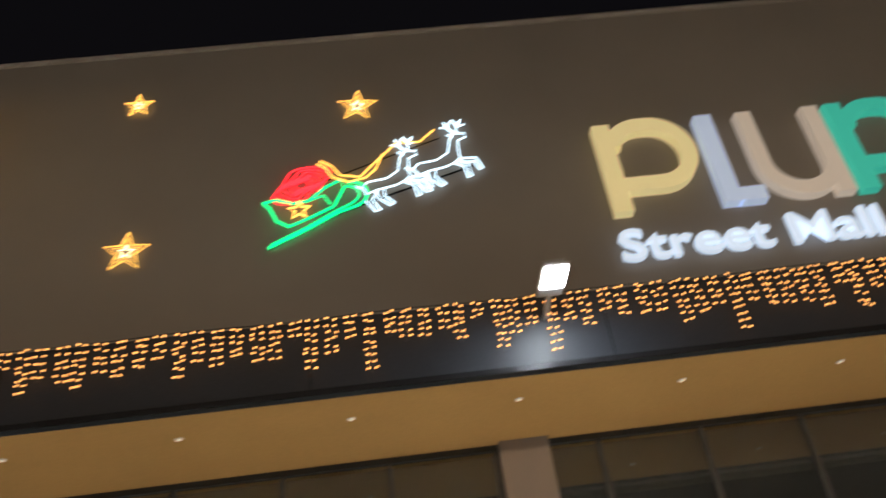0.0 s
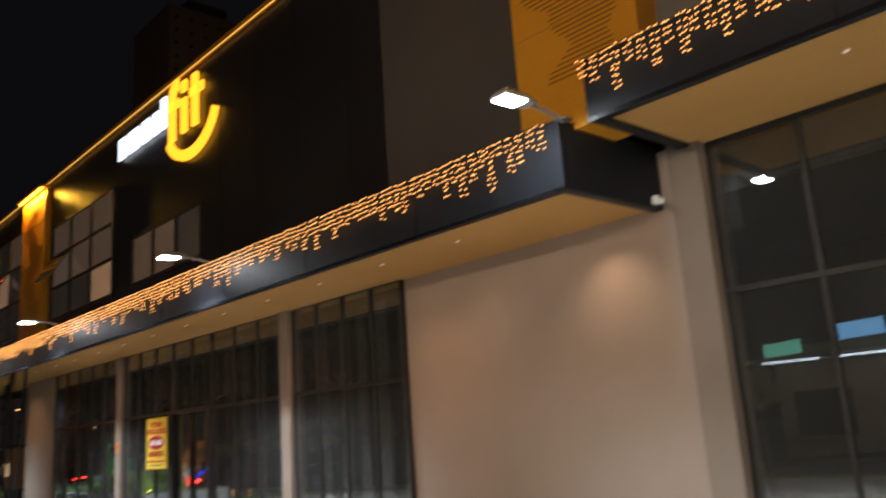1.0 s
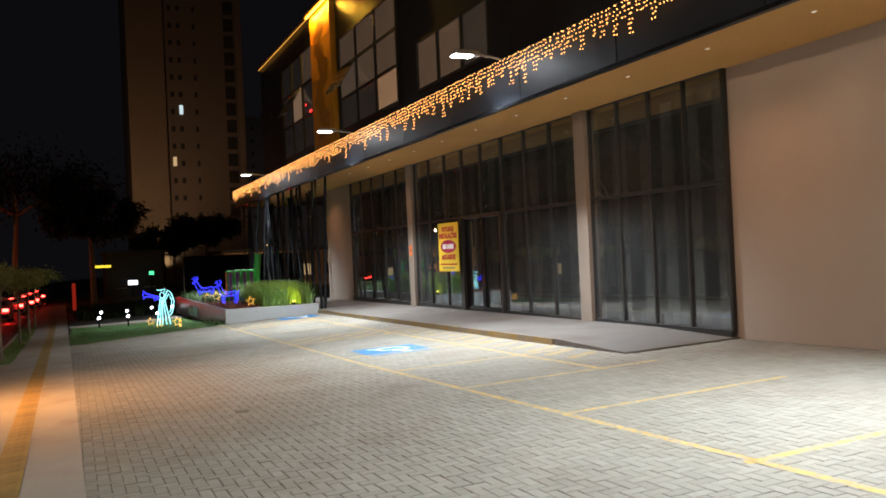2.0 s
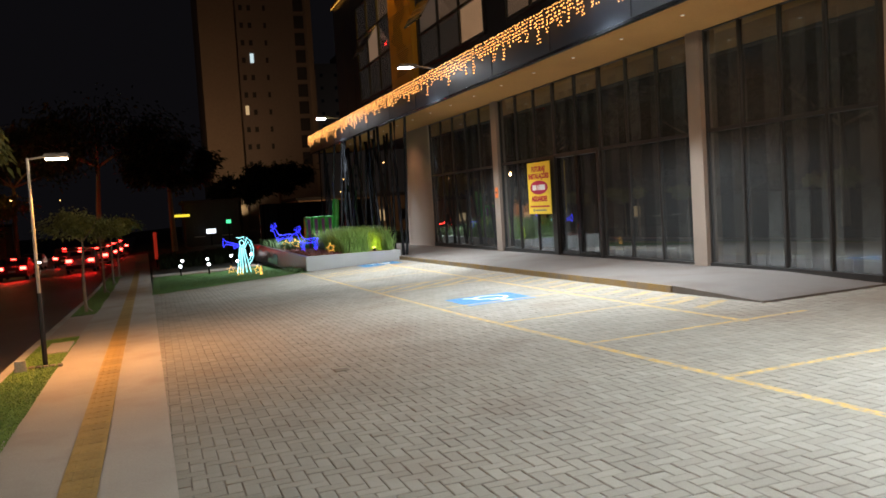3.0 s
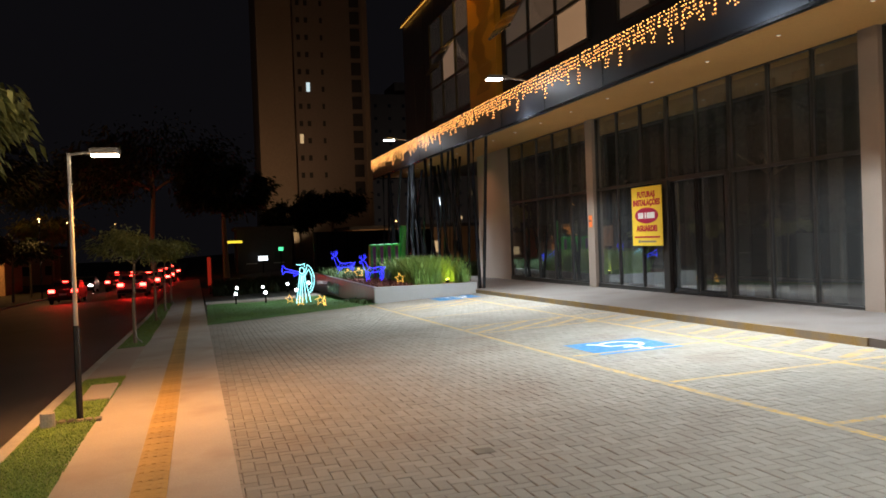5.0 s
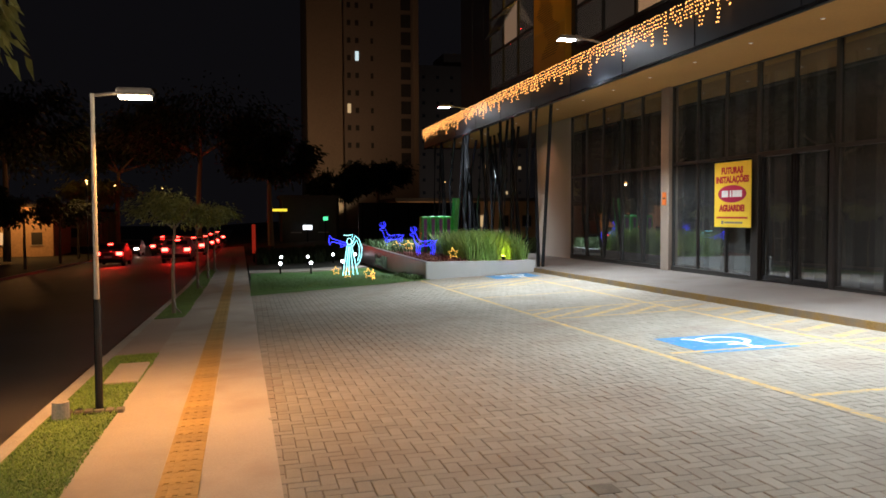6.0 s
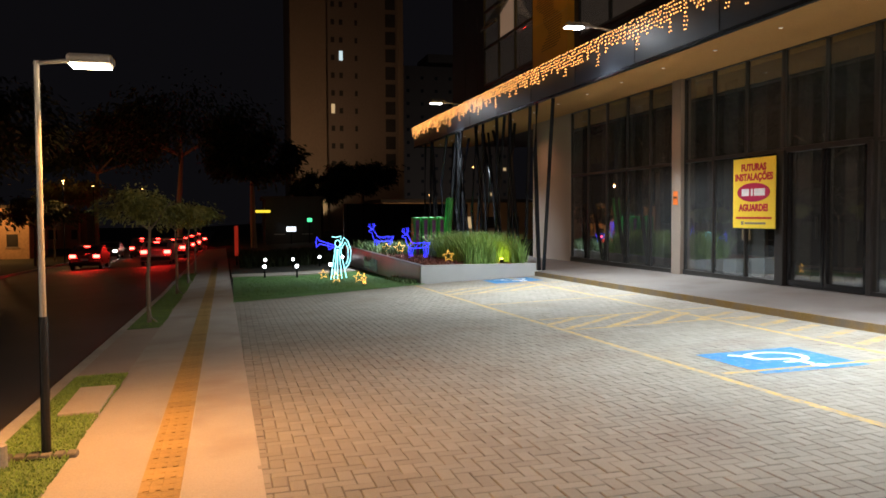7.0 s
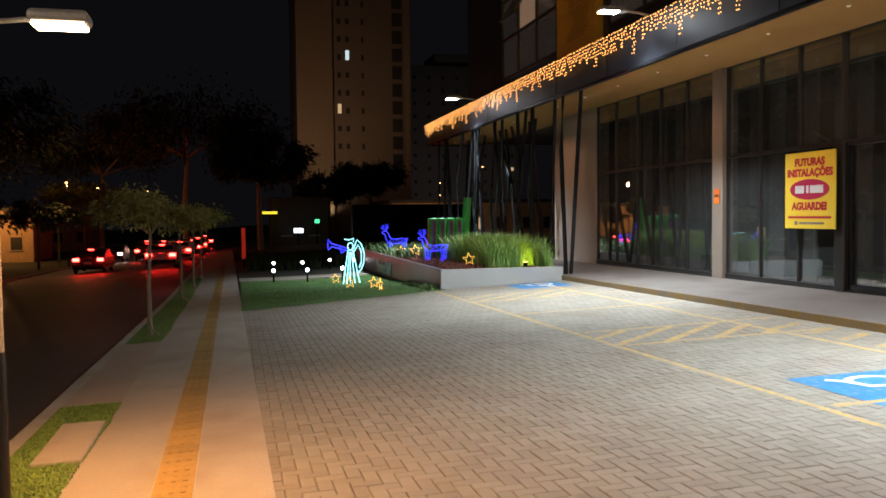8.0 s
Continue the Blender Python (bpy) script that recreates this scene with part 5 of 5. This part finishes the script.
M_sign_blue = glow("blue_shop_sign", (0.25, 0.60, 1.0), 2.2)
M_sign_pink = glow("violet_shop_sign", (0.75, 0.35, 1.0), 2.2)
shop_across(-22.5, -3.0, -25.0)

# ---- painted marks on the lot ----
def mark(name, pts_pairs, dz=0.0):
    bm = bmesh.new()
    rows = [[bm.verts.new((x, y, gz(x, y) + 0.003 + dz)) for x, y in pair] for pair in pts_pairs]
    for a, b in zip(rows, rows[1:]):
        bm.faces.new((a[0], a[1], b[1], b[0]))
    bmesh.ops.recalc_face_normals(bm, faces=bm.faces[:])
    for f in bm.faces:
        if f.normal.z < 0:
            f.normal_flip()
    return bm


def line(x0, y0, x1, y1, width=0.10, n=12):
    d = Vector((x1 - x0, y1 - y0)).normalized()
    s = Vector((-d.y, d.x)) * width / 2
    return mark("line", [((x0 + (x1 - x0) * k / n - s.x, y0 + (y1 - y0) * k / n - s.y), (x0 + (x1 - x0) * k / n + s.x, y0 + (y1 - y0) * k / n + s.y)) for k in range(n + 1)])


marks = thing("parking_lines", (0, 0, 0), 0, "worn yellow parking lines painted on the pavers", "parking lines", "", "structure")
part("front_line", line(-30.0, 3.60, -15.5, 3.62, 0.078, 20), M_yellow, marks)
part("front_line", line(-15.5, 3.62, 2.0, 4.10, 0.09, 24), M_yellow, marks)
for x in (-2.3, -4.7, -7.1, -9.6, -11.9, -14.2, -16.6, -20.25, -21.55, -24.2, -26.65, -27.95):
    part("bay_line", line(x, 3.75, x, 6.85, 0.085, 8), M_yellow, marks)
part("rear_line", line(-29.9, 6.15, -11.8, 5.85, 0.09, 30), M_yellow, marks)
for k in range(13):
    x = -20.6 + k * 0.62
    part("kerb_stripe", line(x, 6.15, x - 0.34, 6.86, 0.16, 3), M_worn_yellow, marks)
def hatch(x0, x1, y, rise, width):
    a, b = max(0.0, (3.66 - y) / rise), min(1.0, (6.12 - y) / rise)
    part("bay_hatch", line(x0 + (x1 - x0) * a, y + rise * a, x0 + (x1 - x0) * b, y + rise * b, width, 6), M_yellow, marks)


for k in range(5):
    hatch(-20.3, -21.5, 2.9 + k * 0.72, 1.45, 0.13)
for k in range(4):
    hatch(-26.7, -27.9, 2.9 + k * 0.72, 1.45, 0.13)


def access_mark(cx, cy):
    a = thing("access_symbol", (0, 0, 0), 0, "blue painted panel with a white wheelchair symbol on the pavers", "road marking", "access symbols", "structure")
    part("blue_panel", mark("panel", [((cx - 0.62 + 1.24 * k / 6, cy - 0.62), (cx - 0.62 + 1.24 * k / 6, cy + 0.62)) for k in range(7)]), M_blue, a)
    def curve(pts, w):
        rows = []
        P = [Vector(p) for p in pts]
        for i, p in enumerate(P):
            d = (P[min(i + 1, len(P) - 1)] - P[max(i - 1, 0)]).normalized()
            n = Vector((-d.y, d.x)) * w / 2
            rows.append(((cx - p.x + n.x, cy - p.y + n.y), (cx - p.x - n.x, cy - p.y - n.y)))
        return mark("curve", rows, 0.004)
    # head towards +x, wheel ring, seat and leg
    part("white_wheel", curve(arc(0.12, -0.05, 0.30, 0.30, -200, 60, 16), 0.08), M_white_paint, a)
    part("white_body", curve([(-0.34, -0.14), (-0.02, -0.12), (0.04, 0.16), (0.30, 0.22), (0.42, 0.34)], 0.09), M_white_paint, a)
    part("white_head", curve(arc(-0.45, -0.15, 0.05, 0.05, 0, 350, 10), 0.08), M_white_paint, a)


access_mark(-17.05, 4.72)
access_mark(-29.3, 6.0)
cover = thing("drain_cover", (-12.5, 1.08, gz(-12.5, 1.08) + 0.004), 0, "small dark iron cover set in the pavers", "drain cover", "", "structure")
part("plate", box(-0.075, 0.075, -0.075, 0.075, -0.01, 0.002, 0.002), M_bed, cover)

# tactile tiles
tiles = sheet("tactile_strip", steps(-60, 8, 60), lambda x: -1.50 + sk(x), lambda x: -1.24 + sk(x), 0.004, M_kerb, 0.03, "yellow ribbed tactile paving strip set in the sidewalk", "tactile paving", cuts=1)
tile = box(-0.122, 0.122, -0.122, 0.122, 0, 0.006, 0.0)
for k in range(3):
    for e in (0, 1):
        tile = box(-0.108 + e * 0.11, -0.004 + e * 0.11, -0.095 + k * 0.072, -0.062 + k * 0.072, 0.006, 0.011, 0.0, tile)
tile_mesh = bpy.data.meshes.new("tactile_tile")
tile.to_mesh(tile_mesh)
tile.free()
tile_mesh.materials.append(M_tactile)
for k in range(180):
    x = -4.0 - k * 0.25
    y = -1.37 + sk(x)
    ob = new("tactile_tile", tile_mesh)
    ob.parent = tiles
    ob.matrix_world = pose(x, y, gz(x, y) + 0.004, 1.3, -0.95, 0.6)

# ---- pavers ----
def front_edge(y):
    return -30.1 + max(0.0, 3.8 - y) * 0.27 if y < 3.8 else -30.25


def bricks():
    """Herringbone cells: centre and whether the long side lies along x."""
    u = 0.1
    for i in range(-302, 90):
        for j in range(-12, 92):
            k = (i - j) % 4
            if k == 0:
                yield (i + 1) * u, (j + 0.5) * u, True
            elif k == 3:
                yield (i + 0.5) * u, (j + 1) * u, False


BRICK = [(-1, -1), (1, -1), (1, 1), (-1, 1)]


def brick_points(hx, hy):
    rings = []
    for ins, z in ((0.0, -0.03), (0.0, -0.005), (0.006, 0.0)):
        rings += [(sx * (hx - ins), sy * (hy - ins), z) for sx, sy in BRICK]
    return rings


BRICK_FACES = [(r * 4 + i, r * 4 + (i + 1) % 4, r * 4 + 4 + (i + 1) % 4, r * 4 + 4 + i) for r in (0, 1) for i in range(4)] + [(8, 9, 10, 11)]
along, across = brick_points(0.0978, 0.0478), brick_points(0.0478, 0.0978)
single = {}
for flag, pts in ((True, along), (False, across)):
    me = bpy.data.meshes.new("paver")
    me.from_pydata(pts, [], BRICK_FACES)
    me.materials.append(M_paver_piece)
    single[flag] = me
rnd = random.Random(99)
verts, faces, picked = [], [], 0
bed = bpy.data.objects["paver_bed"]
for x, y, flag in bricks():
    half = 0.1 if not flag else 0.05
    if y + half < -0.78 + sk(x) or x < front_edge(y) - 0.02 or (x < -12.75 and y > 7.06) or (x > -7.3 and y > 8.2) or y > 9.25:
        continue
    dz = rnd.uniform(-0.0025, 0.0025)
    if -17.2 < x < -14.5 and -0.7 < y < 1.5 and picked < 300:
        picked += 1
        ob = new("paver", single[flag])
        ob.parent = bed
        ob.matrix_world = pose(x, y, gz(x, y) + dz, 1.2 + rnd.uniform(-0.4, 0.4), -0.95 + rnd.uniform(-0.4, 0.4), rnd.uniform(-0.6, 0.6))
        continue
    base = len(verts)
    tx, ty = rnd.uniform(-0.012, 0.012), rnd.uniform(-0.012, 0.012)
    verts += [(x + px, y + py, gz(x + px, y + py) + pz + dz + px * tx + py * ty) for px, py, pz in (along if flag else across)]
    faces += [tuple(base + i for i in f) for f in BRICK_FACES]
me = bpy.data.meshes.new("paver_field")
me.from_pydata(verts, [], faces)
me.materials.append(M_paver)
tagged(new("paver_field", me), "grey concrete pavers laid in herringbone on the parking lot", "pavers", "", "stuff")
